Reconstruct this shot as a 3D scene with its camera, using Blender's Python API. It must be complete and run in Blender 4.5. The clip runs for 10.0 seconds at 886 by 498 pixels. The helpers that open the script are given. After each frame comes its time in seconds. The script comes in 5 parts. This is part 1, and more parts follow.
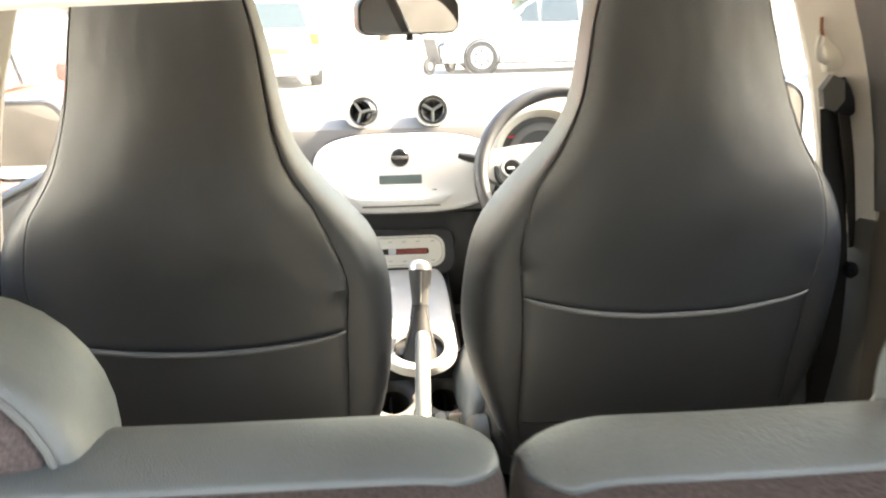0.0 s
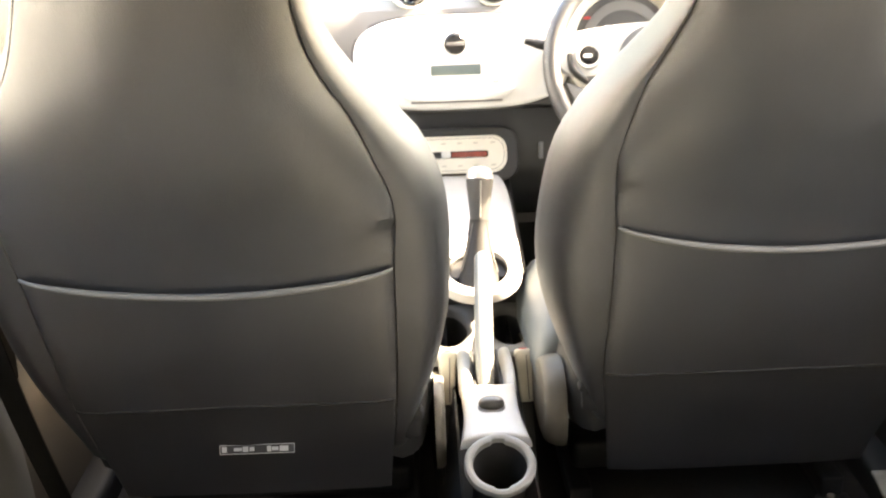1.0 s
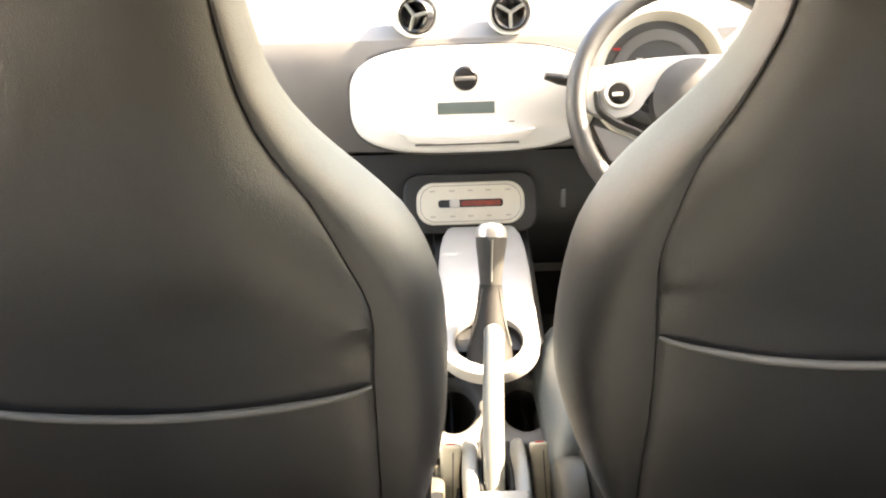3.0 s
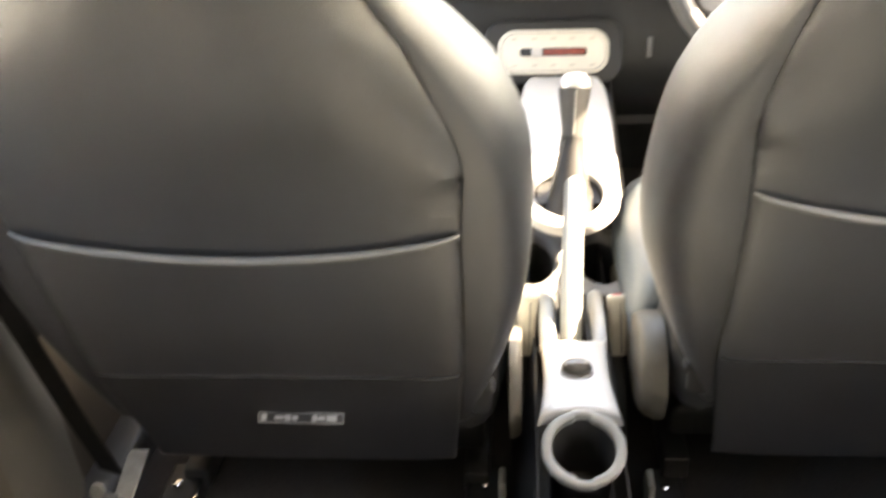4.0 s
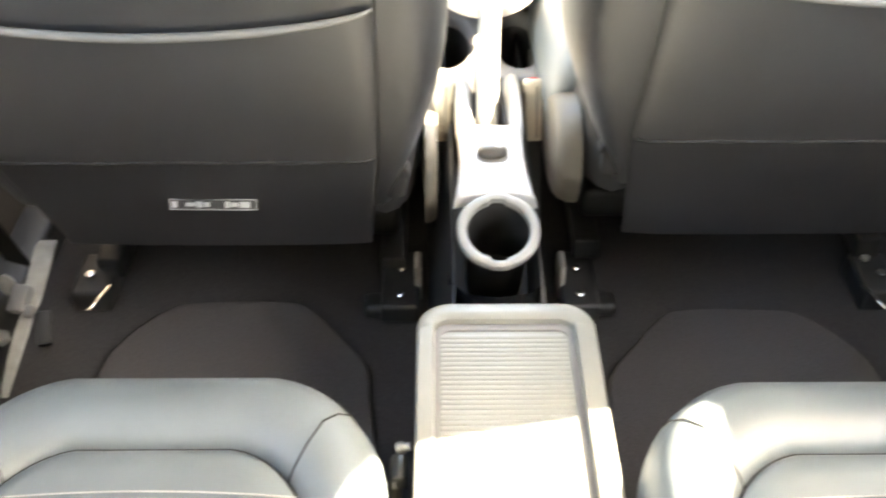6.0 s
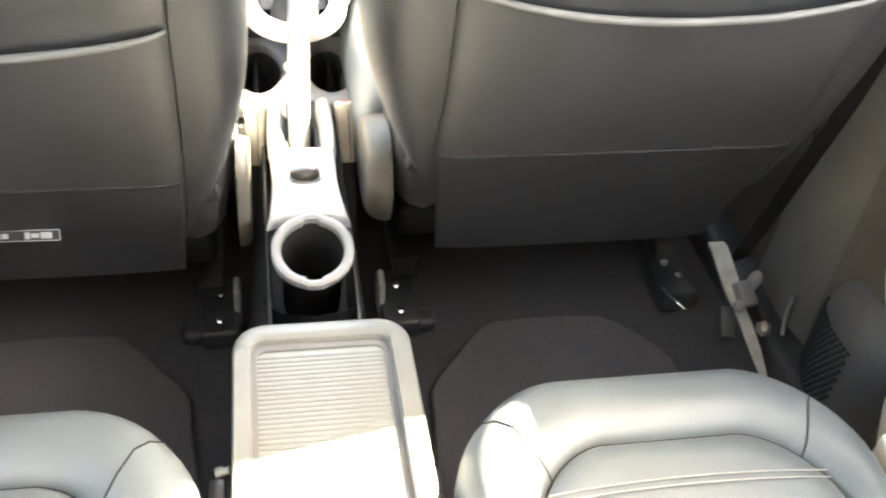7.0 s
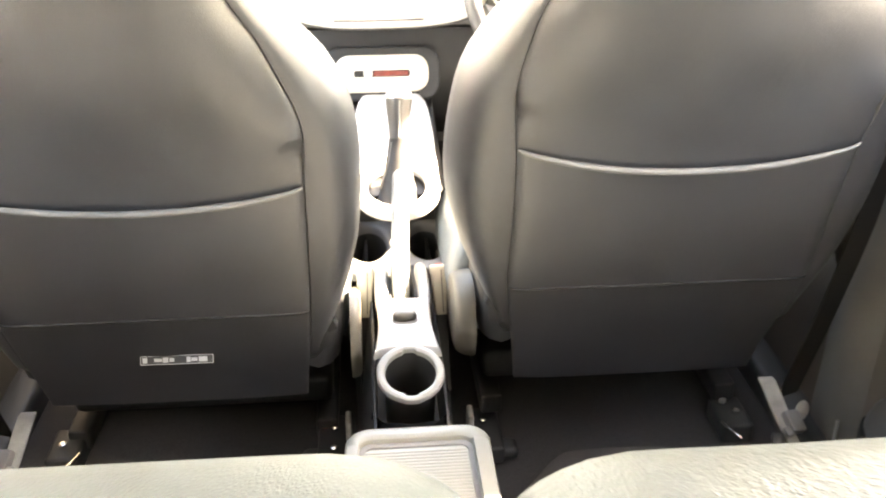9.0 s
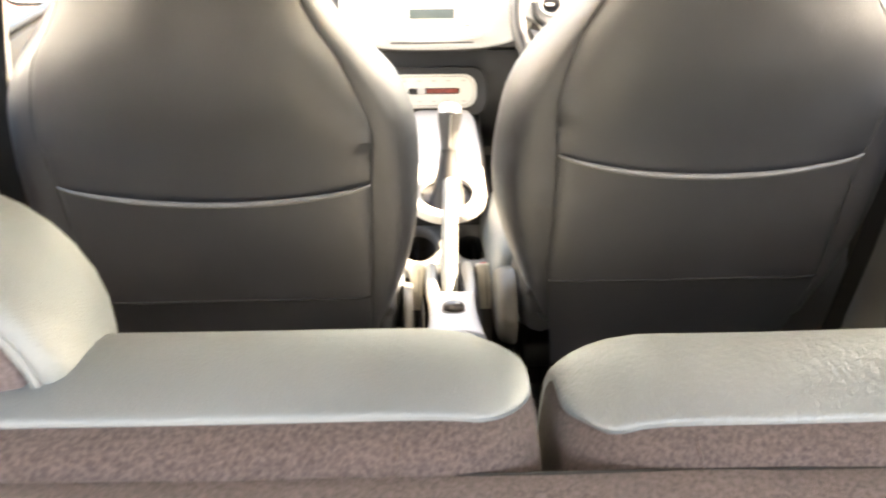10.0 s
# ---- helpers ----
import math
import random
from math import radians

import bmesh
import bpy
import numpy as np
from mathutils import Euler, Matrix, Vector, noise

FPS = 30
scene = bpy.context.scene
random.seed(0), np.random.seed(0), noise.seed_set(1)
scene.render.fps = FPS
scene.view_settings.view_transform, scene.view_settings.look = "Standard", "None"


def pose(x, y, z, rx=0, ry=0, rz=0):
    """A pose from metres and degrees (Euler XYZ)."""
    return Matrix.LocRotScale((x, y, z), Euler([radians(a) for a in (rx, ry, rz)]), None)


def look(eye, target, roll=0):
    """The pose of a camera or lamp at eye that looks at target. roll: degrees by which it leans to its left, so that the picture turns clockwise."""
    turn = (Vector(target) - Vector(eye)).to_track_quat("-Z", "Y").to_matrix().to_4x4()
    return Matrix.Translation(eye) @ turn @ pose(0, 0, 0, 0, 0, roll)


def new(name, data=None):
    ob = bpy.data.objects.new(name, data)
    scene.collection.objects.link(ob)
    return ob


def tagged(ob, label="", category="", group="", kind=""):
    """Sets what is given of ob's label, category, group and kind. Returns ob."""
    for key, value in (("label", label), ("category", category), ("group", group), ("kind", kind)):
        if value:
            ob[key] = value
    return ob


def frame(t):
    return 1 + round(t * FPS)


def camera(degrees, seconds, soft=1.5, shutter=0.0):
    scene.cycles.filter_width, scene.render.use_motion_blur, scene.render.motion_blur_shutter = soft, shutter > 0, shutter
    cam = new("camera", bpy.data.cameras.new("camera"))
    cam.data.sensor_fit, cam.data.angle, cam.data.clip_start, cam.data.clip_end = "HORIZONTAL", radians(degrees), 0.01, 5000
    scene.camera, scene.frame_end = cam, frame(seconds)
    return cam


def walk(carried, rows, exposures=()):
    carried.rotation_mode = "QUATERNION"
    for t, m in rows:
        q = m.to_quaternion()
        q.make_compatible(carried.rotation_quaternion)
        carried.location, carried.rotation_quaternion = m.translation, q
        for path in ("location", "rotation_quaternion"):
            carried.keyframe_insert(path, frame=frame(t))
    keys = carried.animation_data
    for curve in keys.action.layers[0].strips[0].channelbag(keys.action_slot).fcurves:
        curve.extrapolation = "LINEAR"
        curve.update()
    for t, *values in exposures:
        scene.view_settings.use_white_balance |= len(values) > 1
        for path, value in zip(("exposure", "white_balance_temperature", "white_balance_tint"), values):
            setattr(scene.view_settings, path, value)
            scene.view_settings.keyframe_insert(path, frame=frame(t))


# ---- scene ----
cam = camera(49.6, 10.0, soft=1.95, shutter=0.5)
PATH = [
    (0, (-0.0677, 0.0580, 1.3023), (0.0680, 1.9915, 0.8090), -1.17),
    (0.2, (-0.0860, 0.1137, 1.3032), (0.0631, 2.0363, 0.7728), -1.02),
    (0.5, (-0.0954, 0.1990, 1.2903), (0.0225, 2.1016, 0.6852), -1.17),
    (1, (-0.0738, 0.3381, 1.2632), (-0.0464, 2.2055, 0.5478), -2.00),
    (1.5, (-0.0607, 0.4506, 1.2616), (-0.0863, 2.2827, 0.4597), -1.85),
    (2, (-0.0493, 0.5400, 1.2659), (-0.0755, 2.3954, 0.5197), -1.57),
    (2.2, (-0.0388, 0.5572, 1.2707), (-0.0450, 2.4272, 0.5613), -2.10),
    (3.3, (-0.0446, 0.5708, 1.2675), (-0.0837, 2.4443, 0.5684), -2.06),
    (3.5, (-0.0461, 0.5638, 1.2715), (-0.1200, 2.4007, 0.4838), -2.57),
    (4, (-0.0606, 0.5740, 1.2655), (-0.2259, 2.3127, 0.2910), -2.85),
    (4.5, (-0.0771, 0.5844, 1.2562), (-0.4000, 2.1749, 0.0874), -5.25),
    (5, (-0.0805, 0.5878, 1.2471), (-0.3754, 2.0885, -0.0417), -5.49),
    (5.5, (-0.0777, 0.5889, 1.2429), (-0.2737, 2.0526, -0.1058), -3.91),
    (6, (-0.0618, 0.5805, 1.2467), (-0.0510, 2.0783, -0.0786), 0.05),
    (6.2, (-0.0548, 0.5755, 1.2482), (0.0372, 2.0877, -0.0575), 1.74),
    (7.3, (-0.0182, 0.5487, 1.2503), (0.3519, 2.0686, 0.0040), 5.50),
    (7.5, (-0.0070, 0.5393, 1.2558), (0.2865, 2.0915, 0.0292), 3.05),
    (8, (-0.0081, 0.4702, 1.2605), (0.1234, 2.1214, 0.1397), -1.47),
    (8.5, (-0.0280, 0.3886, 1.2506), (0.0637, 2.0750, 0.1793), -0.84),
    (9, (-0.0369, 0.2915, 1.2868), (0.1048, 2.0816, 0.4063), -0.26),
    (9.5, (-0.0590, 0.1930, 1.3237), (0.1389, 1.9855, 0.4590), 0.71),
    (10, (-0.0634, 0.1331, 1.3183), (0.0026, 1.9490, 0.4828), -0.24),
]
EXPOSURES = [(0.0, 3.85, 8150, 10), (0.5, 4.22, 8500, 12), (1.0, 4.73, 8900, 14), (1.5, 4.82, 8900, 14), (2.2, 4.5, 8900, 13), (3.3, 4.08, 8900, 14), (3.6, 4.25, 8900, 14), (4.0, 4.8, 8900, 14), (4.5, 5.44, 8800, 13), (6.0, 5.62, 8500, 11), (7.5, 5.72, 8700, 11), (8.5, 5.78, 9000, 12), (9.0, 5.72, 8900, 15), (9.4, 5.36, 8800, 14), (10.0, 4.94, 9000, 16)]
walk(cam, [(t, look(eye, target, roll)) for t, eye, target, roll in PATH], EXPOSURES)

# ---- daylight ----
SUN_UP, SUN_SIDE = 41.0, 79.0  # elevation, and degrees by which it stands to the right of straight ahead
world = bpy.data.worlds.new("daylight")
scene.world = world
world.use_nodes = True
wn = world.node_tree.nodes
sky = wn.new("ShaderNodeTexSky")
sky.sky_type, sky.sun_disc = "NISHITA", False
sky.sun_elevation, sky.sun_rotation = radians(SUN_UP), radians(SUN_SIDE)
sky.air_density, sky.dust_density = 1.0, 2.0
wn["Background"].inputs["Strength"].default_value = 0.15
world.node_tree.links.new(sky.outputs[0], wn["Background"].inputs["Color"])
sun_data = bpy.data.lights.new("sun", "SUN")
sun_data.energy, sun_data.angle, sun_data.color = 3.0, radians(0.53), (1.0, 0.95, 0.87)
sun = new("sun", sun_data)
sun.matrix_world = look((0, 0, 0), (-math.sin(radians(SUN_SIDE)) * math.cos(radians(SUN_UP)), -math.cos(radians(SUN_SIDE)) * math.cos(radians(SUN_UP)), -math.sin(radians(SUN_UP))))
sun.location = (0, 20, 20)


# ---- materials ----
def material(name, colour, rough=0.5, metal=0.0, grain=0.0, grain_size=0.002, vary=0.15, vary_size=0.08, cells=False, coat=0.0, spec=0.5, weave=0.0, crease_scale=(150, 70, 70), sheen=0.0):
    """A surface with stains and wear at vary_size metres and fine relief at grain_size metres."""
    m = bpy.data.materials.new(name)
    m.use_nodes = True
    n, l = m.node_tree.nodes, m.node_tree.links
    b = n["Principled BSDF"]
    b.inputs["Metallic"].default_value = metal
    b.inputs["Specular IOR Level"].default_value = spec
    b.inputs["Coat Weight"].default_value = coat
    b.inputs["Sheen Weight"].default_value, b.inputs["Sheen Roughness"].default_value = sheen, 0.45
    b.inputs["Sheen Tint"].default_value = (1.0, 0.93, 0.84, 1)
    place = n.new("ShaderNodeTexCoord")
    broad = n.new("ShaderNodeTexNoise")
    broad.inputs["Scale"].default_value, broad.inputs["Detail"].default_value = 1 / vary_size, 5
    l.new(place.outputs["Object"], broad.inputs["Vector"])
    ramp = n.new("ShaderNodeMapRange")
    ramp.inputs["From Min"].default_value, ramp.inputs["From Max"].default_value = 0.3, 0.7
    ramp.inputs["To Min"].default_value, ramp.inputs["To Max"].default_value = 1 - vary, 1 + vary
    l.new(broad.outputs["Fac"], ramp.inputs["Value"])
    tint = n.new("ShaderNodeVectorMath")
    tint.operation = "SCALE"
    tint.inputs[0].default_value = colour
    l.new(ramp.outputs[0], tint.inputs["Scale"])
    l.new(tint.outputs[0], b.inputs["Base Color"])
    gloss = n.new("ShaderNodeMapRange")
    gloss.inputs["To Min"].default_value, gloss.inputs["To Max"].default_value = max(0.02, rough - 0.1 * rough), min(1, rough + 0.15 * rough)
    l.new(broad.outputs["Fac"], gloss.inputs["Value"])
    l.new(gloss.outputs[0], b.inputs["Roughness"])
    if grain:
        if cells:
            fine = n.new("ShaderNodeTexVoronoi")
            fine.feature = "DISTANCE_TO_EDGE"
            out = fine.outputs["Distance"]
        else:
            fine = n.new("ShaderNodeTexNoise")
            fine.inputs["Detail"].default_value = 3
            out = fine.outputs["Fac"]
        fine.inputs["Scale"].default_value = 1 / grain_size
        l.new(place.outputs["Object"], fine.inputs["Vector"])
        bump = n.new("ShaderNodeBump")
        bump.inputs["Strength"].default_value, bump.inputs["Distance"].default_value = grain, grain_size * 0.5
        l.new(out, bump.inputs["Height"])
        if weave:
            crease = n.new("ShaderNodeTexNoise")
            crease.inputs["Scale"].default_value, crease.inputs["Detail"].default_value, crease.inputs["Distortion"].default_value = 1, 4, 0.6
            squash = n.new("ShaderNodeMapping")
            squash.inputs["Scale"].default_value = crease_scale
            l.new(place.outputs["Object"], squash.inputs["Vector"])
            l.new(squash.outputs[0], crease.inputs["Vector"])
            second = n.new("ShaderNodeBump")
            second.inputs["Strength"].default_value, second.inputs["Distance"].default_value = weave, 0.002
            l.new(crease.outputs["Fac"], second.inputs["Height"])
            l.new(bump.outputs[0], second.inputs["Normal"])
            l.new(second.outputs[0], b.inputs["Normal"])
        else:
            l.new(bump.outputs[0], b.inputs["Normal"])
    return m


def fuzzy(name, colour, fibre=0.0015, vary=0.35):
    """Carpet: speckled fibres in two tones with deep fine relief."""
    m = material(name, colour, 0.95, grain=0.9, grain_size=fibre, vary=vary, vary_size=0.0022, spec=0.15)
    b = m.node_tree.nodes["Principled BSDF"]
    b.inputs["Sheen Weight"].default_value = 0.12
    b.inputs["Sheen Roughness"].default_value = 0.6
    return m


def glass(name, tint=(1, 1, 1), gloss=0.06):
    m = bpy.data.materials.new(name)
    m.use_nodes = True
    n, l = m.node_tree.nodes, m.node_tree.links
    n.remove(n["Principled BSDF"])
    clear, shine, mix, edge = n.new("ShaderNodeBsdfTransparent"), n.new("ShaderNodeBsdfGlossy"), n.new("ShaderNodeMixShader"), n.new("ShaderNodeLayerWeight")
    steep, part_of = n.new("ShaderNodeMath"), n.new("ShaderNodeMath")
    clear.inputs["Color"].default_value = (*tint, 1)
    shine.inputs["Roughness"].default_value = 0.02
    edge.inputs["Blend"].default_value = 0.5
    steep.operation, steep.inputs[1].default_value = "POWER", 5
    part_of.operation, part_of.inputs[1].default_value, part_of.inputs[2].default_value = "MULTIPLY_ADD", 0.4, gloss * 0.4
    l.new(edge.outputs["Facing"], steep.inputs[0])
    l.new(steep.outputs[0], part_of.inputs[0])
    l.new(part_of.outputs[0], mix.inputs[0])
    l.new(clear.outputs[0], mix.inputs[1])
    l.new(shine.outputs[0], mix.inputs[2])
    l.new(mix.outputs[0], n["Material Output"].inputs["Surface"])
    return m


LEATHER = material("black_leatherette", (0.0205, 0.0206, 0.0220), 0.46, spec=1.1, grain=0.45, grain_size=0.0016, vary=0.18, vary_size=0.1, cells=True, weave=0.10)
LEATHER_REAR = material("grey_leather", (0.122, 0.146, 0.158), 0.42, spec=0.75, grain=0.4, grain_size=0.0018, vary=0.12, vary_size=0.1, cells=True, weave=0.12)
LEATHER_CREASED = material("creased_grey_leather", (0.124, 0.145, 0.154), 0.40, spec=0.9, grain=0.4, grain_size=0.0018, vary=0.14, vary_size=0.07, cells=True, weave=0.5, crease_scale=(330, 200, 200))
PIPING = material("grey_piping", (0.125, 0.12, 0.112), 0.42, grain=0.2, grain_size=0.001, vary=0.1)
STITCH = material("pale_thread", (0.40, 0.40, 0.385), 0.7, grain=0.6, grain_size=0.0008, vary=0.1)
SEAM = material("dark_seam", (0.012, 0.012, 0.012), 0.8, vary=0.1)
BLACK = material("black_plastic", (0.022, 0.022, 0.022), 0.5, grain=0.3, grain_size=0.0012, vary=0.2, vary_size=0.05)
GLOSS_BLACK = material("gloss_black", (0.012, 0.012, 0.013), 0.15, vary=0.1)
GREY = material("grey_plastic", (0.17, 0.165, 0.16), 0.5, grain=0.25, grain_size=0.001, vary=0.08, vary_size=0.07)
TRIM_GREY = material("mid_grey_plastic", (0.095, 0.088, 0.075), 0.6, spec=0.3, grain=0.25, grain_size=0.001, vary=0.1, vary_size=0.07)
DARK_GREY = material("dark_grey_plastic", (0.07, 0.068, 0.066), 0.55, grain=0.3, grain_size=0.001, vary=0.12, vary_size=0.07)
DOOR_TRIM = material("taupe_door_plastic", (0.075, 0.063, 0.049), 0.6, spec=0.35, grain=0.3, grain_size=0.001, vary=0.14, vary_size=0.07)
BOUNCE_WALL = material("pale_bounce_wall", (0.60, 0.62, 0.63), 0.8, grain=0.3, grain_size=0.004, vary=0.1, vary_size=0.8)
BLOCKER_WALL = material("dark_blocker_wall", (0.10, 0.085, 0.07), 0.9, grain=0.5, grain_size=0.01, vary=0.3, vary_size=0.4)
PATCH = fuzzy("lilac_grey_carpet", (0.105, 0.088, 0.092), 0.0008, 0.34)
KNOB = material("grey_knob_leather", (0.062, 0.061, 0.058), 0.42, grain=0.2, grain_size=0.0012, vary=0.12, vary_size=0.03)
SHIELD = material("taupe_plastic", (0.105, 0.094, 0.075), 0.5, grain=0.2, grain_size=0.001, vary=0.08, vary_size=0.05)
DASH = material("dash_textile", (0.16, 0.155, 0.15), 0.8, grain=0.4, grain_size=0.0014, vary=0.1, vary_size=0.1)
SILVER = material("silver_plastic", (0.50, 0.49, 0.47), 0.38, metal=0.12, grain=0.06, grain_size=0.0009, vary=0.07, vary_size=0.06)
BRIDGE = material("pale_silver_plastic", (0.31, 0.308, 0.292), 0.37, metal=0.16, grain=0.06, grain_size=0.0009, vary=0.07, vary_size=0.06)
SOFT_SILVER = material("soft_silver_plastic", (0.225, 0.228, 0.212), 0.36, metal=0.2, grain=0.06, grain_size=0.0009, vary=0.07, vary_size=0.06)
WHITE = material("white_plastic", (0.78, 0.77, 0.74), 0.35, grain=0.04, grain_size=0.001, vary=0.04, vary_size=0.1, coat=0.2)
CREAM = material("cream_plastic", (0.66, 0.63, 0.55), 0.5, grain=0.15, grain_size=0.001, vary=0.06, vary_size=0.08)
CHROME = material("chrome", (0.75, 0.75, 0.75), 0.12, metal=1.0, vary=0.04)
LATCH = material("dark_satin_metal", (0.16, 0.158, 0.15), 0.3, metal=0.6, vary=0.08, vary_size=0.01)
STEEL = material("zinc_steel", (0.52, 0.52, 0.50), 0.38, metal=0.8, grain=0.1, grain_size=0.002, vary=0.15, vary_size=0.02)
PALE_STEEL = material("painted_bracket", (0.28, 0.272, 0.25), 0.55, vary=0.2, vary_size=0.02)
CARPET = fuzzy("black_carpet", (0.030, 0.0292, 0.0315), 0.0016)
MAT = fuzzy("floor_mat_pile", (0.054, 0.051, 0.053), 0.0014)
BOOT = fuzzy("brown_grey_carpet", (0.071, 0.055, 0.0535), 0.0009, 0.42)
BELT = material("belt_webbing", (0.016, 0.0142, 0.0122), 0.8, spec=0.25, grain=0.5, grain_size=0.0012, vary=0.1)
BOOT_SKIN = material("gaiter_leather", (0.034, 0.033, 0.032), 0.55, spec=0.35, grain=0.3, grain_size=0.0015, vary=0.15, cells=True)
HEADLINER = material("headliner_cloth", (0.78, 0.75, 0.69), 0.9, grain=0.3, grain_size=0.001, vary=0.05)
PILLAR = material("beige_trim", (0.55, 0.51, 0.45), 0.6, grain=0.2, grain_size=0.001, vary=0.06)
BROWN = material("brown_cord", (0.25, 0.10, 0.05), 0.7, vary=0.1)
FAINT = material("faint_grey_print", (0.44, 0.42, 0.37), 0.5, vary=0.05)
CAP = material("satin_silver", (0.72, 0.71, 0.69), 0.3, metal=0.7, vary=0.05, vary_size=0.02)
RED = material("red_plastic", (0.55, 0.03, 0.03), 0.4, vary=0.05)
AMBER = material("amber_strip", (0.22, 0.035, 0.02), 0.3, vary=0.2, vary_size=0.01)
SCREEN = material("lcd_grey_green", (0.10, 0.13, 0.13), 0.2, vary=0.1)
PALE_PRINT = material("white_print", (0.42, 0.42, 0.42), 0.6, vary=0.05)
MIRROR = material("mirror_glass", (0.9, 0.9, 0.9), 0.02, metal=1.0, vary=0.0)
PANE = glass("window_glass", (0.97, 0.985, 0.975))
ASPHALT = material("worn_asphalt", (0.28, 0.274, 0.262), 0.85, grain=0.8, grain_size=0.012, vary=0.25, vary_size=0.8)
CAR_WHITE = material("white_car_paint", (0.78, 0.78, 0.78), 0.25, coat=0.6, vary=0.03, vary_size=1.0)
CAR_SILVER = material("silver_car_paint", (0.55, 0.56, 0.57), 0.3, metal=0.4, coat=0.6, vary=0.04, vary_size=1.0)
CAR_RED = material("red_car_paint", (0.55, 0.05, 0.025), 0.3, coat=0.6, vary=0.05, vary_size=1.0)
CAR_GLASS = material("dark_car_glass", (0.05, 0.07, 0.075), 0.05, vary=0.1)
RUBBER = material("tyre_rubber", (0.02, 0.02, 0.02), 0.8, grain=0.3, grain_size=0.01, vary=0.2)
ALLOY = material("alloy_rim", (0.6, 0.6, 0.6), 0.3, metal=0.7, vary=0.05)
PLATE_YELLOW = material("yellow_plate", (0.75, 0.6, 0.08), 0.5, vary=0.03)
LEAF = material("hedge_leaf", (0.035, 0.07, 0.015), 0.6, vary=0.5, vary_size=0.4)
BARK = material("bark", (0.12, 0.09, 0.06), 0.9, grain=0.8, grain_size=0.03, vary=0.3, vary_size=0.2)


# ---- mesh tools ----
def finish(bm, name, mat, sharp=40):
    me = bpy.data.meshes.new(name)
    bmesh.ops.recalc_face_normals(bm, faces=bm.faces)
    bm.to_mesh(me)
    bm.free()
    me.polygons.foreach_set("use_smooth", [True] * len(me.polygons))
    me.set_sharp_from_angle(angle=radians(sharp))
    me.materials.append(mat)
    return me


def part(name, bm, mat, parent=None, label="", sharp=40):
    """Links a bmesh as one mesh object under a thing or under a part."""
    ob = new(name, finish(bm, name, mat, sharp))
    if parent:
        ob.parent = parent
    return tagged(ob, label)


def thing(name, label, category, at=(0, 0, 0), group="", kind=""):
    ob = new(name)
    ob.empty_display_size = 0.05
    ob.location = at
    return tagged(ob, label, category, group, kind)


def solid(name, bm, mat, label, category, kind="", group="", sharp=40):
    return tagged(part(name, bm, mat, None, "", sharp), label, category, group, kind)


def loft(rings, closed=True, caps=True):
    """A skin over rings of equally many points."""
    bm = bmesh.new()
    rows = [[bm.verts.new(p) for p in ring] for ring in rings]
    n = len(rings[0])
    for a, b in zip(rows, rows[1:]):
        for i in range(n if closed else n - 1):
            j = (i + 1) % n
            bm.faces.new((a[i], a[j], b[j], b[i]))
    if caps and closed:
        bm.faces.new(rows[0][::-1])
        bm.faces.new(rows[-1])
    return bm


def box(sx, sy, sz, at=(0, 0, 0), r=0.0, seg=3, turn=None):
    bm = bmesh.new()
    bmesh.ops.create_cube(bm, size=1)
    bmesh.ops.scale(bm, vec=(sx, sy, sz), verts=bm.verts)
    if r:
        bmesh.ops.bevel(bm, geom=list(bm.edges), offset=min(r, 0.49 * min(sx, sy, sz)), segments=seg, profile=0.5, affect="EDGES")
    if turn:
        bmesh.ops.transform(bm, matrix=pose(0, 0, 0, *turn), verts=bm.verts)
    bmesh.ops.translate(bm, vec=at, verts=bm.verts)
    return bm


def merged(*bms):
    out = bmesh.new()
    for b in bms:
        me = bpy.data.meshes.new("joined")
        b.to_mesh(me)
        b.free()
        out.from_mesh(me)
        bpy.data.meshes.remove(me)
    return out


def moved(bm, m):
    bmesh.ops.transform(bm, matrix=m, verts=bm.verts)
    return bm


def smooth_path(points, per=6):
    """A Catmull-Rom curve through points."""
    pts = [Vector(p) for p in points]
    out = []
    for i in range(len(pts) - 1):
        a, b, c, d = pts[max(i - 1, 0)], pts[i], pts[i + 1], pts[min(i + 2, len(pts) - 1)]
        for k in range(per):
            u = k / per
            out.append(0.5 * (2 * b + (c - a) * u + (2 * a - 5 * b + 4 * c - d) * u * u + (3 * b - a - 3 * c + d) * u**3))
    return out + [pts[-1]]


def tube(points, r, n=10, closed=False, flat=1.0):
    """A round or flattened bar along points; r is a number or one for each point."""
    pts = [Vector(p) for p in points]
    rs = r if isinstance(r, (list, tuple)) else [r] * len(pts)
    rings, last = [], None
    for i, p in enumerate(pts):
        if closed:
            d = (pts[(i + 1) % len(pts)] - pts[i - 1]).normalized()
        else:
            d = (pts[min(i + 1, len(pts) - 1)] - pts[max(i - 1, 0)]).normalized()
        if last is None:
            last = d.orthogonal().normalized()
        side = (last - d * last.dot(d)).normalized()
        last = side
        up = d.cross(side)
        rings.append([p + rs[i] * (math.cos(a) * side + flat * math.sin(a) * up) for a in (2 * math.pi * k / n for k in range(n))])
    if closed:
        rings.append(rings[0])
        bm = loft(rings, True, False)
        bmesh.ops.remove_doubles(bm, verts=bm.verts, dist=1e-6)
        return bm
    return loft(rings)


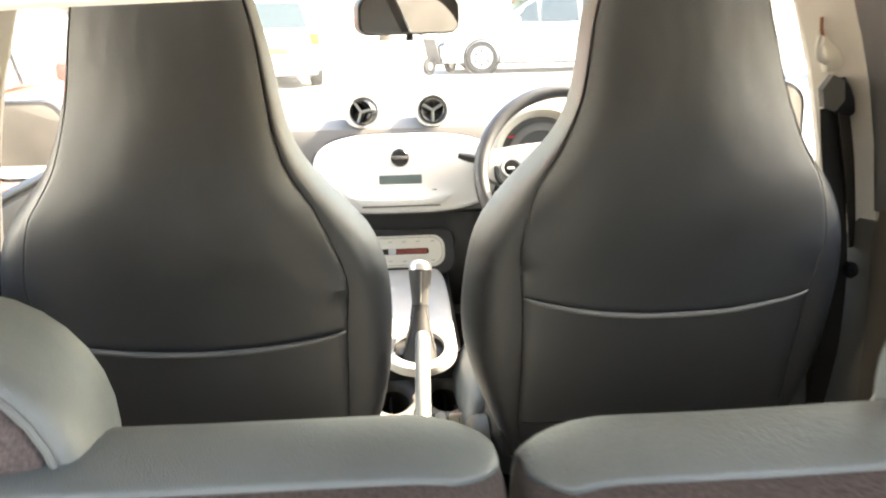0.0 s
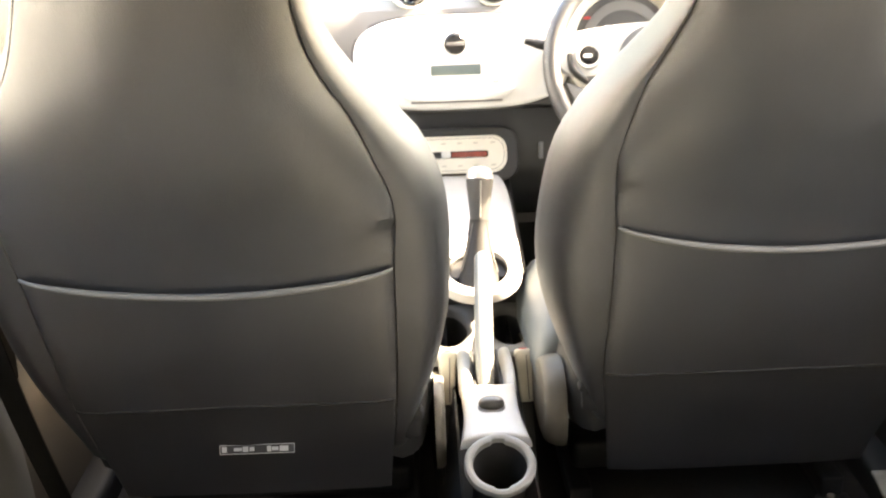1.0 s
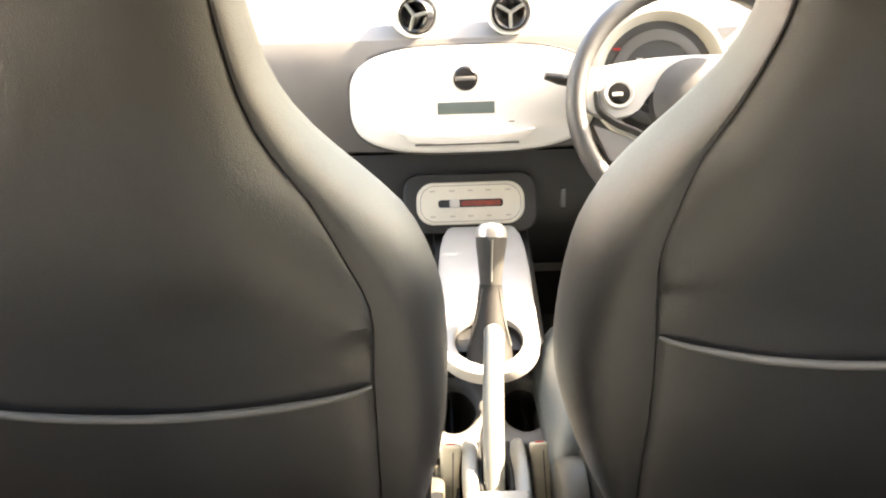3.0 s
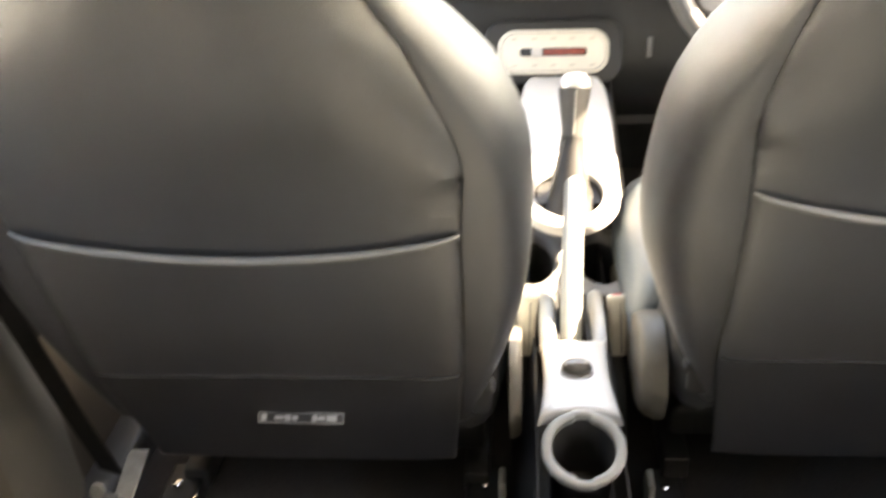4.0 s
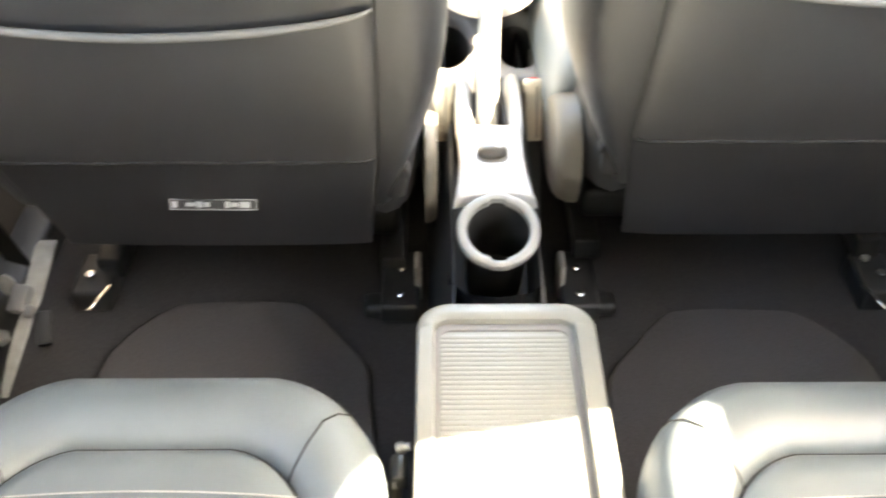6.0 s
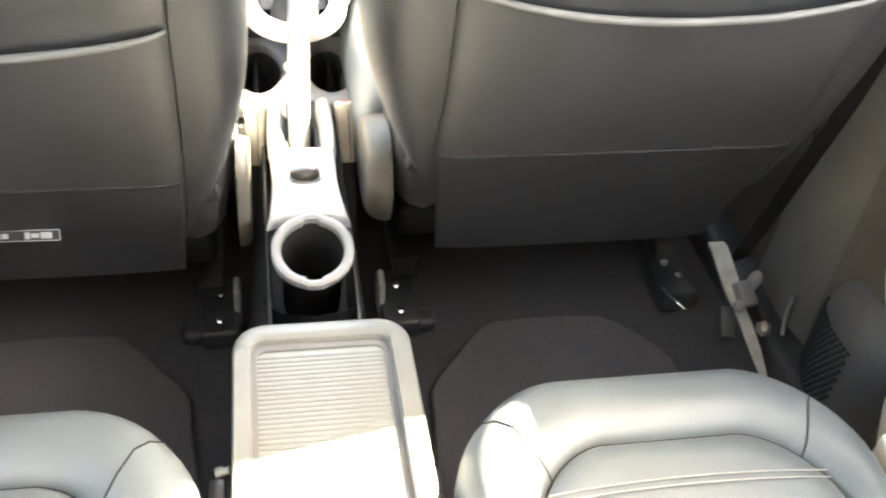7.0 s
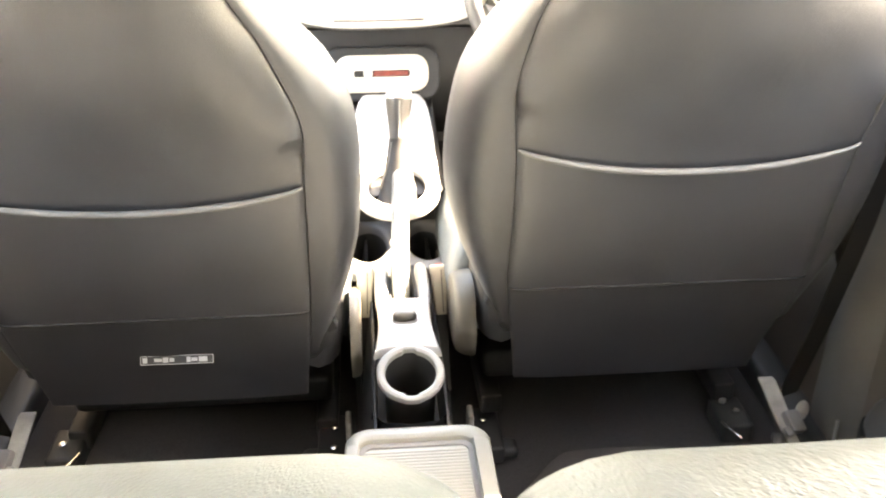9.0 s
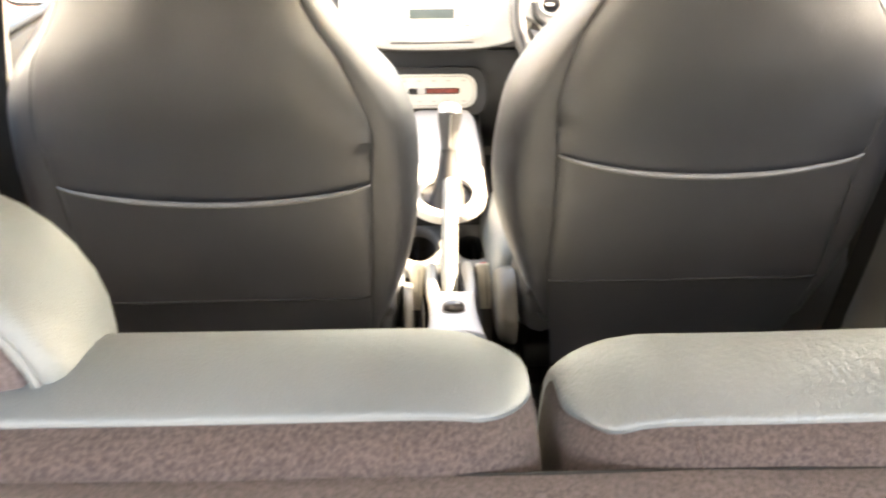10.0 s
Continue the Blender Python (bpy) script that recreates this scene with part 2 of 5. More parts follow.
def strap(points, width, thick=0.0015, across=(0, 1, 0)):
    """A flat band along points, its width along across."""
    w = Vector(across).normalized() * width / 2
    pts = [Vector(p) for p in points]
    rings = []
    for i, p in enumerate(pts):
        d = (pts[min(i + 1, len(pts) - 1)] - pts[max(i - 1, 0)]).normalized()
        nrm = d.cross(w).normalized() * thick / 2
        rings.append([p - w - nrm, p + w - nrm, p + w + nrm, p - w + nrm])
    return loft(rings)


def turned(profile, n=32, m=None):
    """A body of revolution about z from (radius, height) pairs."""
    rings = [[(r * math.cos(2 * math.pi * k / n), r * math.sin(2 * math.pi * k / n), z) for k in range(n)] for r, z in profile]
    bm = loft(rings, True, False)
    bmesh.ops.remove_doubles(bm, verts=bm.verts, dist=1e-6)
    return moved(bm, m) if m else bm


def rrect(w, h, r, n=6, cx=0.0, cy=0.0):
    """The outline of a rounded rectangle, anticlockwise."""
    out = []
    for sx, sy, a0 in ((1, 1, 0), (-1, 1, 90), (-1, -1, 180), (1, -1, 270)):
        for k in range(n + 1):
            a = radians(a0 + 90 * k / n)
            out.append((cx + sx * (w / 2 - r) + r * math.cos(a), cy + sy * (h / 2 - r) + r * math.sin(a)))
    return out


def slab(outline, z0, z1, edge=0.0, m=None):
    """A plate over an outline in x and y, its upper rim rounded by edge."""
    cx, cy = sum(p[0] for p in outline) / len(outline), sum(p[1] for p in outline) / len(outline)

    def ring(inset, z):
        out = []
        for x, y in outline:
            d = math.hypot(x - cx, y - cy)
            k = (d - inset) / d if d > 1e-6 else 1
            out.append((cx + (x - cx) * k, cy + (y - cy) * k, z))
        return out

    rings = [ring(0, z0)]
    if edge:
        rings += [ring(edge * (1 - math.cos(radians(a))), z1 - edge + edge * math.sin(radians(a))) for a in (0, 22, 45, 68, 90)]
    else:
        rings.append(ring(0, z1))
    bm = loft(rings)
    return moved(bm, m) if m else bm


def frame_plate(outer, inner, z0, z1, edge=0.002, m=None):
    """A plate with a hole: outlines of equally many points."""

    def lift(line, z, k=0.0):
        cx, cy = sum(p[0] for p in line) / len(line), sum(p[1] for p in line) / len(line)
        return [(x + (cx - x) * k / max(1e-6, math.hypot(x - cx, y - cy)), y + (cy - y) * k / max(1e-6, math.hypot(x - cx, y - cy)), z) for x, y in line]

    rings = [lift(outer, z0), lift(outer, z1 - edge), lift(outer, z1 - edge * 0.3, edge * 0.3), lift(outer, z1, edge), lift(inner, z1, -edge), lift(inner, z1 - edge * 0.3, -edge * 0.3), lift(inner, z1 - edge), lift(inner, z0), lift(outer, z0)]
    bm = loft(rings, True, False)
    bmesh.ops.remove_doubles(bm, verts=bm.verts, dist=1e-6)
    return moved(bm, m) if m else bm


def curve_at(table, v):
    """Smooth value from (key, value) pairs in rising order of key."""
    keys = [k for k, _ in table]
    if v <= keys[0]:
        return table[0][1]
    if v >= keys[-1]:
        return table[-1][1]
    i = max(k for k in range(len(keys) - 1) if keys[k] <= v)
    p = [table[max(i - 1, 0)], table[i], table[i + 1], table[min(i + 2, len(table) - 1)]]
    h = p[2][0] - p[1][0]
    m1 = (p[2][1] - p[0][1]) / (p[2][0] - p[0][0]) * h
    m2 = (p[3][1] - p[1][1]) / (p[3][0] - p[1][0]) * h
    u = (v - p[1][0]) / h
    return (2 * u**3 - 3 * u * u + 1) * p[1][1] + (u**3 - 2 * u * u + u) * m1 + (-2 * u**3 + 3 * u * u) * p[2][1] + (u**3 - u * u) * m2


# ---- the car's shell ----
solid("floor", merged(box(1.36, 2.5, 0.03, (0, 1.45, 0.325), 0.004, 1)), CARPET, "black carpeted car floor with low sills", "car floor", "structure")
BACK, FRONT, TOP = 0.42, 1.84, 1.40


def roof():
    """The headliner, arched across and falling to the rear opening."""
    rings = []
    table = [(0.42, 1.3045), (0.47, 1.325), (0.60, 1.364), (0.85, 1.39), (1.2, 1.405), (1.6, 1.405), (1.84, 1.385), (1.9, 1.375)]
    for y in [0.42, 0.425, 0.44, 0.47, 0.52, 0.6, 0.7, 0.85, 1.0, 1.2, 1.4, 1.6, 1.75, 1.84, 1.9]:
        z = curve_at(table, y)
        under = [(x, y, z + 0.0056 + 0.014 * x - 0.07 * (abs(x) / 0.62) ** 3.5) for x in [-0.62 + 1.24 * k / 16 for k in range(17)]]
        over = [(x, yy, zz + 0.035) for x, yy, zz in under[::-1]]
        rings.append(under + over)
    return loft(rings)


solid("ceiling", roof(), HEADLINER, "pale cloth headliner of the small car", "car roof", "structure")
# the moulded lip of the tailgate opening
solid("trim_tailgate", tube([(x, 0.418, 1.3135 + 0.014 * x - 0.07 * (abs(x) / 0.62) ** 3.5) for x in [-0.62 + 1.24 * k / 20 for k in range(21)]], 0.006, 8), HEADLINER, "pale moulded lip along the tailgate opening", "car trim", "structure")


rings = []
for x in [-0.60 + 0.1 * k for k in range(13)]:
    d = 0.07 * (abs(x) / 0.6) ** 3
    rings.append([(x, 0.40, 1.33 - d), (x, 0.15, 1.44 - d), (x, -0.20, 1.53 - d), (x, -0.60, 1.58 - d), (x, -0.62, 1.63 - d), (x, -0.20, 1.58 - d), (x, 0.13, 1.49 - d), (x, 0.40, 1.37 - d)])
solid("tailgate", loft(rings), DARK_GREY, "raised tailgate with dark inner trim", "tailgate", "structure")


def side_of_car(s, n):
    """One side: doors with their trim, pillars, sill and glass. s: -1 or 1."""
    tag = "passenger" if s < 0 else "driver"
    front = thing("door_%d" % n, "taupe plastic %s front door with a light sill" % tag, "car door", (0, 0, 0), kind="structure")
    prof = [(0.70, 0.30), (0.70, 1.0), (0.685, 1.012), (0.655, 1.005), (0.64, 0.97), (0.65, 0.85), (0.63, 0.76), (0.635, 0.66), (0.655, 0.60), (0.65, 0.40), (0.655, 0.30)]
    part("door_panel", loft([[(s * x, y, z) for x, z in prof] for y in (1.50, 1.7, 1.9, 2.1, 2.34)]), DOOR_TRIM, front)
    part("armrest", box(0.06, 0.34, 0.05, (s * 0.625, 1.80, 0.73), 0.02), DARK_GREY, front)
    part("grab_handle", tube(smooth_path([(s * 0.635, 1.95, 0.80), (s * 0.59, 1.98, 0.83), (s * 0.59, 2.06, 0.86), (s * 0.635, 2.1, 0.88)]), 0.012), BLACK, front)
    part("window_seal", box(0.02, 0.84, 0.012, (s * 0.672, 1.92, 1.014), 0.004, 2), BLACK, front)
    part("window_frame", tube(smooth_path([(s * 0.610, 1.50, 1.348), (s * 0.610, 1.75, 1.348), (s * 0.612, 1.93, 1.336), (s * 0.628, 2.10, 1.290)], 4), 0.036, 10, flat=0.8), DARK_GREY, front, "dark window frame")
    rear = thing("door_%d" % (n + 1), "dark taupe rear door with a white oval armrest ring", "car door", (0, 0, 0), kind="structure")
    prof2 = [(0.70, 0.30), (0.70, 1.0), (0.685, 1.012), (0.655, 1.008), (0.645, 0.96), (0.648, 0.8), (0.645, 0.6), (0.64, 0.45), (0.645, 0.30)]
    part("door_panel", loft([[(s * x, y, z) for x, z in prof2] for y in (0.62, 0.8, 1.0, 1.2, 1.355)]), DOOR_TRIM, rear)
    m = Matrix(((0, 0, s, s * 0.618), (1, 0, 0, 1.075), (0, 1, 0, 0.728 if s < 0 else 0.705), (0, 0, 0, 1))) @ pose(0, 0, 0, 0, 0, -12)
    oval = [(0.165 * math.copysign(abs(math.cos(a)) ** 0.85, math.cos(a)), 0.138 * math.copysign(abs(math.sin(a)) ** 0.85, math.sin(a))) for a in (2 * math.pi * k / 56 for k in range(56))]
    inner = [(x * 0.66 - 0.01, y * 0.62) for x, y in oval]
    part("armrest_ring", frame_plate(oval, inner, 0.0, -0.022, -0.006, m), WHITE, rear, "white oval ring", 60)
    part("ring_recess", slab(inner, 0.040, 0.036, 0, m), DARK_GREY, rear)
    m2 = Matrix(((0, 0, s, s * 0.615), (1, 0, 0, 1.05), (0, 1, 0, 0.508), (0, 0, 0, 1))) @ pose(0, 0, 0, 0, 0, -20)
    o2, i2 = rrect(0.22, 0.15, 0.06, 8), rrect(0.200, 0.130, 0.052, 8)
    part("pocket_rim", frame_plate(o2, i2, 0.02, -0.004, -0.003, m2), CREAM, rear, "pale pocket rim")
    part("pocket", slab(i2, 0.03, 0.012, 0, m2), GREY, rear)

    def pod(a, z):
        # a rounded pod over the loudspeaker, domed at its top
        k = math.sqrt(max(0.0, 1 - max(0.0, (z - 0.47) / 0.075) ** 2))
        return s * (0.646 - 0.036 * k * math.sin(a)), 1.262 - 0.078 * (0.35 + 0.65 * k) * math.cos(a), z

    zs = [0.34, 0.40, 0.47, 0.485, 0.50, 0.515, 0.528, 0.538, 0.5445]
    part("speaker_pod", loft([[pod(radians(15 * k), z) for k in range(13)] for z in zs], False), DARK_GREY, rear, "", 70)
    holes = []
    for i in range(15):
        for j in range(17):
            a, z = radians(75 + 6.2 * i + 3.1 * (j % 2)), 0.37 + 0.0072 * j
            x, y, z = pod(a, z)
            holes.append(box(0.003, 0.0046, 0.0038, (x - s * 0.0006, y, z), 0, 1, (0, 0, 0)))
    part("speaker_mesh", merged(*holes), SEAM, rear, "dotted speaker grille")
    part("window_seal", box(0.02, 0.72, 0.012, (s * 0.672, 1.0, 1.016), 0.004, 2), BLACK, rear)
    fwd = 0.07 if s < 0 else 0.0
    # Made-up post outline; its rear edge bounds the sun patch on box and cushion.
    part("window_post", loft([[(s * (0.655 - lean), back + fwd, z), (s * (0.69 - lean), back + fwd, z), (s * (0.69 - lean), 1.36, z), (s * (0.655 - lean), 1.374, z)] for z, lean, back in ((1.0, 0.0, 1.255), (1.10, 0.010, 1.257), (1.18, 0.024, 1.255), (1.22, 0.034, 1.243), (1.25, 0.042, 1.222), (1.275, 0.05, 1.19), (1.295, 0.056, 1.14), (1.31, 0.06, 1.05), (1.36, 0.075, 1.0))]), DARK_GREY, rear, "dark window post added to shape the sun patch")
    # pillar between the doors
    low = [(0.70, 1.345), (0.70, 1.52), (0.66, 1.515), (0.638, 1.47), (0.634, 1.42), (0.648, 1.350)]
    rings = []
    for z, out, grow in ((0.34, 0.0, 0.02), (0.45, 0.0, 0.01), (0.6, 0.0, 0.0), (0.8, 0.002, 0.0), (0.972, 0.003, 0.0), (0.985, 0.006, -0.002)):
        rings.append([(s * (x + (out if x < 0.69 else 0)), y + (grow if y > 1.43 else -grow), z) for x, y in low])
    p = thing("trim_pillar_%d" % (1 if s < 0 else 2), "two-part door pillar, beige above and grey below", "pillar trim", (0, 0, 0), kind="structure")
    part("lower_trim", loft(rings), TRIM_GREY, p, "grey plastic lower trim")
    # Highlight along the sill edge, modelled as a thin grey strip.
    part("edge_highlight", tube(smooth_path([(s * 0.630, 1.393, 0.440), (s * 0.626, 1.385, 0.40), (s * 0.620, 1.362, 0.370), (s * 0.610, 1.321, 0.349)], 5), 0.0026, 6), GREY, p, "grey strip for the highlight on the sill edge")
    up = [(0.70, 1.375), (0.70, 1.505), (0.65, 1.50), (0.620, 1.48), (0.614, 1.452), (0.660, 1.372)]
    rings = [[(s * (x - lean), y + 0.05 * (z - 0.97), z) for x, y in up] for z, lean in ((0.96, 0.0), (1.08, 0.008), (1.2, 0.028), (1.3, 0.055), (1.38, 0.085))]
    part("upper_trim", loft(rings), PILLAR, p, "beige upper trim")
    part("edge_seal", tube([(s * 0.672, 1.373, 0.97), (s * 0.665, 1.378, 1.08), (s * 0.645, 1.383, 1.2), (s * 0.617, 1.388, 1.3), (s * 0.592, 1.392, 1.37)], 0.008), BLACK, p, "black door seal")
    # front pillar, rear quarter, rails and sills
    solid("trim_front_pillar", tube(smooth_path([(s * 0.665, 2.60, 1.05), (s * 0.645, 2.35, 1.17), (s * 0.615, 2.1, 1.285), (s * 0.59, 1.86, 1.36)]), [0.03] * 19, 10, flat=0.7), PILLAR, "beige windscreen pillar", "pillar trim", "structure")
    quarter = [(0.66, 0.98), (0.65, 1.1), (0.62, 1.24), (0.58, 1.34), (0.62, 1.36), (0.68, 1.24), (0.70, 1.1), (0.70, 0.98)]
    solid("trim_rear_quarter", loft([[(s * x, y, z) for x, z in quarter] for y in (0.22, 0.40, 0.5, 0.62, 0.70)]), PILLAR, "beige rear quarter trim", "pillar trim", "structure")
    solid("trim_rear_side", box(0.06, 0.42, 0.72, (s * 0.67, 0.41, 0.63), 0.01), DARK_GREY, "dark load-bay side trim", "side trim", "structure")
    solid("trim_roof_rail", tube([(s * 0.60, 0.42, 1.245), (s * 0.60, 0.7, 1.315), (s * 0.60, 1.2, 1.345), (s * 0.595, 1.84, 1.345)], 0.03, 8), PILLAR, "beige roof rail", "roof trim", "structure")
    solid("trim_sill", box(0.07, 1.9, 0.07, (s * 0.635, 1.45, 0.35), 0.015), BLACK, "black plastic door sill", "door sill", "structure")
    solid("trim_front_side", box(0.05, 0.5, 0.9, (s * 0.68, 2.5, 0.6), 0.01), DARK_GREY, "dark footwell side", "side trim", "structure")
    for k, (y0, y1) in enumerate(((1.52, 2.3), (0.72, 1.26 + fwd))):
        zt = 1.33
        zb = 1.016
        glass_bm = loft([[(s * 0.672, y0, zb), (s * 0.612, y0 + 0.01, zt), (s * 0.609, y0 + 0.01, zt), (s * 0.669, y0, zb)], [(s * 0.672, y1, zb), (s * 0.612, y1 - (0.26 if k == 0 else 0.02), zt), (s * 0.609, y1 - (0.26 if k == 0 else 0.02), zt), (s * 0.669, y1, zb)]])
        w = solid("window_%d" % (2 * (1 if s < 0 else 2) + k), glass_bm, PANE, "clear car side window", "car window", "structure")
        w.visible_shadow = False


side_of_car(-1, 1)
side_of_car(1, 3)
screen_glass = loft([[(x, 2.60 - 0.03 * (x / 0.6) ** 2 - 0.12 * abs(x / 0.6) ** 3, 1.085), (x * 0.93, 1.87 - 0.03 * (x / 0.6) ** 2, 1.375), (x * 0.93, 1.875 - 0.03 * (x / 0.6) ** 2, 1.379), (x, 2.605 - 0.03 * (x / 0.6) ** 2 - 0.12 * abs(x / 0.6) ** 3, 1.089)] for x in [-0.6 + 0.1 * k for k in range(13)]])
wind = solid("window_1", screen_glass, PANE, "clear curved windscreen", "windscreen", "structure")
wind.visible_shadow = False
solid("trim_header", box(1.16, 0.06, 0.03, (0, 1.87, 1.372), 0.01), HEADLINER, "pale windscreen header", "roof trim", "structure")
solid("wall_bulkhead", box(1.36, 0.04, 0.75, (0, 2.62, 0.70), 0.005), BLACK, "black bulkhead under the windscreen", "bulkhead", "structure")
bonnet = loft([[(x, 2.62, 1.04 - 0.10 * abs(x / 0.7) ** 3), (x, 2.9, 0.98 - 0.12 * abs(x / 0.7) ** 3), (x, 3.15, 0.84 - 0.12 * abs(x / 0.7) ** 3), (x, 3.25, 0.55), (x, 3.2, 0.3), (x, 2.62, 0.3)] for x in [-0.72 + 0.09 * k for k in range(17)]])
solid("bonnet", bonnet, CAR_WHITE, "white painted car bonnet", "car bonnet", "structure")


# ---- front seats ----
BACK_Y = [(0.48, 1.432), (0.54, 1.41), (0.60, 1.385), (0.68, 1.352), (0.78, 1.319), (0.885, 1.288), (0.95, 1.266), (1.05, 1.236), (1.15, 1.208), (1.29, 1.172), (1.40, 1.145)]
HALF = [(0.48, 0.195), (0.54, 0.198), (0.60, 0.206), (0.64, 0.217), (0.68, 0.231), (0.72, 0.244), (0.76, 0.253), (0.80, 0.259), (0.88, 0.262), (0.935, 0.259), (0.98, 0.251), (1.02, 0.236), (1.06, 0.206), (1.09, 0.179), (1.12, 0.1567), (1.15, 0.1405), (1.18, 0.1305), (1.21, 0.1233), (1.24, 0.117), (1.27, 0.110), (1.30, 0.102), (1.36, 0.088)]
SEAM_AT = [(0.48, 0.172), (0.55, 0.178), (0.62, 0.186), (0.69, 0.192), (0.80, 0.197), (0.875, 0.199), (0.96, 0.203), (1.01, 0.1905), (1.06, 0.172), (1.09, 0.152), (1.12, 0.1355), (1.15, 0.1255), (1.18, 0.118), (1.21, 0.112), (1.24, 0.107), (1.27, 0.1025), (1.36, 0.083)]
# the driver's seat is a little broader between its seams and on its inner side
SEAM_MORE = [(0.48, 0.0), (0.62, 0.004), (0.69, 0.006), (0.80, 0.001), (0.94, 0.003), (1.0, 0.008), (1.06, 0.010), (1.12, 0.012), (1.15, 0.010), (1.18, 0.007), (1.24, 0.005), (1.36, 0.004)]
INNER_MORE = [(0.60, 0.0), (0.72, 0.008), (0.83, 0.015), (0.90, 0.012), (0.98, 0.008), (1.03, 0.0)]
HEAD_LEAN = ([(0.95, 0.0), (1.04, -0.006), (1.09, -0.004), (1.15, 0.001), (1.20, 0.0065), (1.27, 0.0115), (1.36, 0.014)], [(0.95, 0.0), (1.03, 0.0018), (1.09, 0.0065), (1.15, 0.0103), (1.21, 0.018), (1.27, 0.0265), (1.36, 0.031)])
BULGE = [(0.52, 0.004), (0.70, 0.0045), (0.86, 0.007), (0.93, 0.014), (1.03, 0.032), (1.12, 0.033), (1.25, 0.024), (1.36, 0.016)]
DEPTH = [(0.48, 0.15), (0.62, 0.20), (0.75, 0.21), (0.9, 0.19), (1.02, 0.15), (1.10, 0.115), (1.15, 0.10), (1.36, 0.085)]


def lean_in(s, z):
    """How far the head of a seat leans towards the middle of the car."""
    return curve_at(HEAD_LEAN[0 if s < 0 else 1], z)


def seam_at(s, z):
    return curve_at(SEAM_AT, z) + (curve_at(SEAM_MORE, z) if s > 0 else 0.0)


def front_seat(s, at, label):
    """A high-backed bucket seat in black leatherette. s: -1 passenger, 1 driver."""
    seat = thing("front_seat", label, "car seat", at, "front seats")
    zs = [0.572, 0.576, 0.585, 0.60] + [0.62 + 0.02 * k for k in range(36)] + [1.335, 1.345, 1.352, 1.356]
    rings = []
    for z in zs:
        w, c, y0, t, b = curve_at(HALF, z), -s * lean_in(s, z), curve_at(BACK_Y, z), curve_at(DEPTH, z), seam_at(s, z)
        b = min(b, w - 0.006)
        more = curve_at(INNER_MORE, z) if s > 0 else 0.0
        dw = min(0.62 * t, 0.095)
        bend = 1.9 - 0.75 * max(0.0, min(1.0, (z - 0.85) / 0.2))
        shrink = 0.0
        if z < 0.60:
            shrink = 0.03 * (1 - math.sqrt(max(0, 1 - ((0.60 - z) / 0.028) ** 2)))
        if z > 1.32:
            shrink = 0.036 * (1 - math.sqrt(max(0, 1 - ((z - 1.32) / 0.0365) ** 2)))
        start, m = [(b - 0.012, 0.008), (b - 0.001, 0.0045), (b + 0.0002, 0.0016), (b + 0.0011, 0.0005)], 0.24 * max(0.0, min(1.0, (z - 0.9) / 0.12))
        inner_side, outer_side = list(start), list(start)
        for k in range(1, 10):
            a = radians(10 * k)
            x = b + 0.002 + (w - b - 0.002) * math.sin(a)
            inner_side.append((x + more * math.sin(a) ** 2, 0.0006 + dw * (1 - math.cos(a)) ** bend))
            outer_side.append((x, 0.0006 + dw * ((1 - m) * (1 - math.cos(a)) ** bend + m * math.sin(a))))
        tail = [(w + 0.3 * more - 0.004, dw + 0.35 * (t - dw)), (w - 0.02, dw + 0.75 * (t - dw)), (w - 0.05, t), (w * 0.35, t - 0.012)]
        right, left = (outer_side, inner_side) if s > 0 else (inner_side, outer_side)
        ring = [(c + x, y0 + d) for x, d in right + tail] + [(c - x, y0 + d) for x, d in (left + tail)[::-1]]
        ring = [(c + (x - c) * (1 - shrink / max(w, 0.05)), y0 + 0.5 * t + (y - y0 - 0.5 * t) * (1 - shrink / 0.055), z) for x, y in ring]
        rings.append(ring)
    part("backrest", loft(rings), LEATHER, seat, sharp=30)
    # rear panel between the seams, softly padded, with pulls beside the pocket's ends
    rows = []
    us = [-1, -0.994, -0.985, -0.97] + [-0.95 + k / 20 for k in range(39)] + [0.97, 0.985, 0.994, 1]
    low_edge = 0.515 if s < 0 else 0.490
    pull = 0.926 if s < 0 else 0.938
    pzs = [low_edge + (1.325 - low_edge) * k / 64 for k in range(65)]
    for z in pzs:
        row = []
        c, y0, b = -s * lean_in(s, z), curve_at(BACK_Y, z), min(seam_at(s, z), curve_at(HALF, z) - 0.006) - 0.0002
        for u in us:
            outer = u * s > 0
            bulge = curve_at(BULGE, z) * (1 - abs(u) ** (2.0 if outer else 5.0))
            d = -bulge + (0.0010 if outer else 0.0022) * max(0.0, (abs(u) - 0.982) / 0.018) ** 2
            for v in (-1, 1):
                d += (0.005 if v * s > 0 else 0.011) * math.exp(-(((u - v) / 0.085) ** 2) - ((z - pull) / 0.009) ** 2)
                d -= (0.003 if v * s > 0 else 0.0065) * math.exp(-(((u - v * 0.94) / 0.08) ** 2) - ((z - pull - 0.019) / 0.011) ** 2)
            d += 0.0012 * noise.noise((u * 2.2 + 3 * s, z * 7, 0.3)) + 0.0006 * noise.noise((u * 7, z * 22, s))
            row.append((c + u * b, y0 + d, z))
        rows.append(row)
    bm = bmesh.new()
    grid = [[bm.verts.new(p) for p in row] for row in rows]
    for a, b in zip(grid, grid[1:]):
        for i in range(len(us) - 1):
            bm.faces.new((a[i], a[i + 1], b[i + 1], b[i]))
    lip = [bm.verts.new((v.co.x, v.co.y + 0.012, v.co.z)) for v in grid[0]]
    for i in range(len(us) - 1):
        bm.faces.new((lip[i], lip[i + 1], grid[0][i + 1], grid[0][i]))
    part("back_panel", bm, LEATHER, seat)
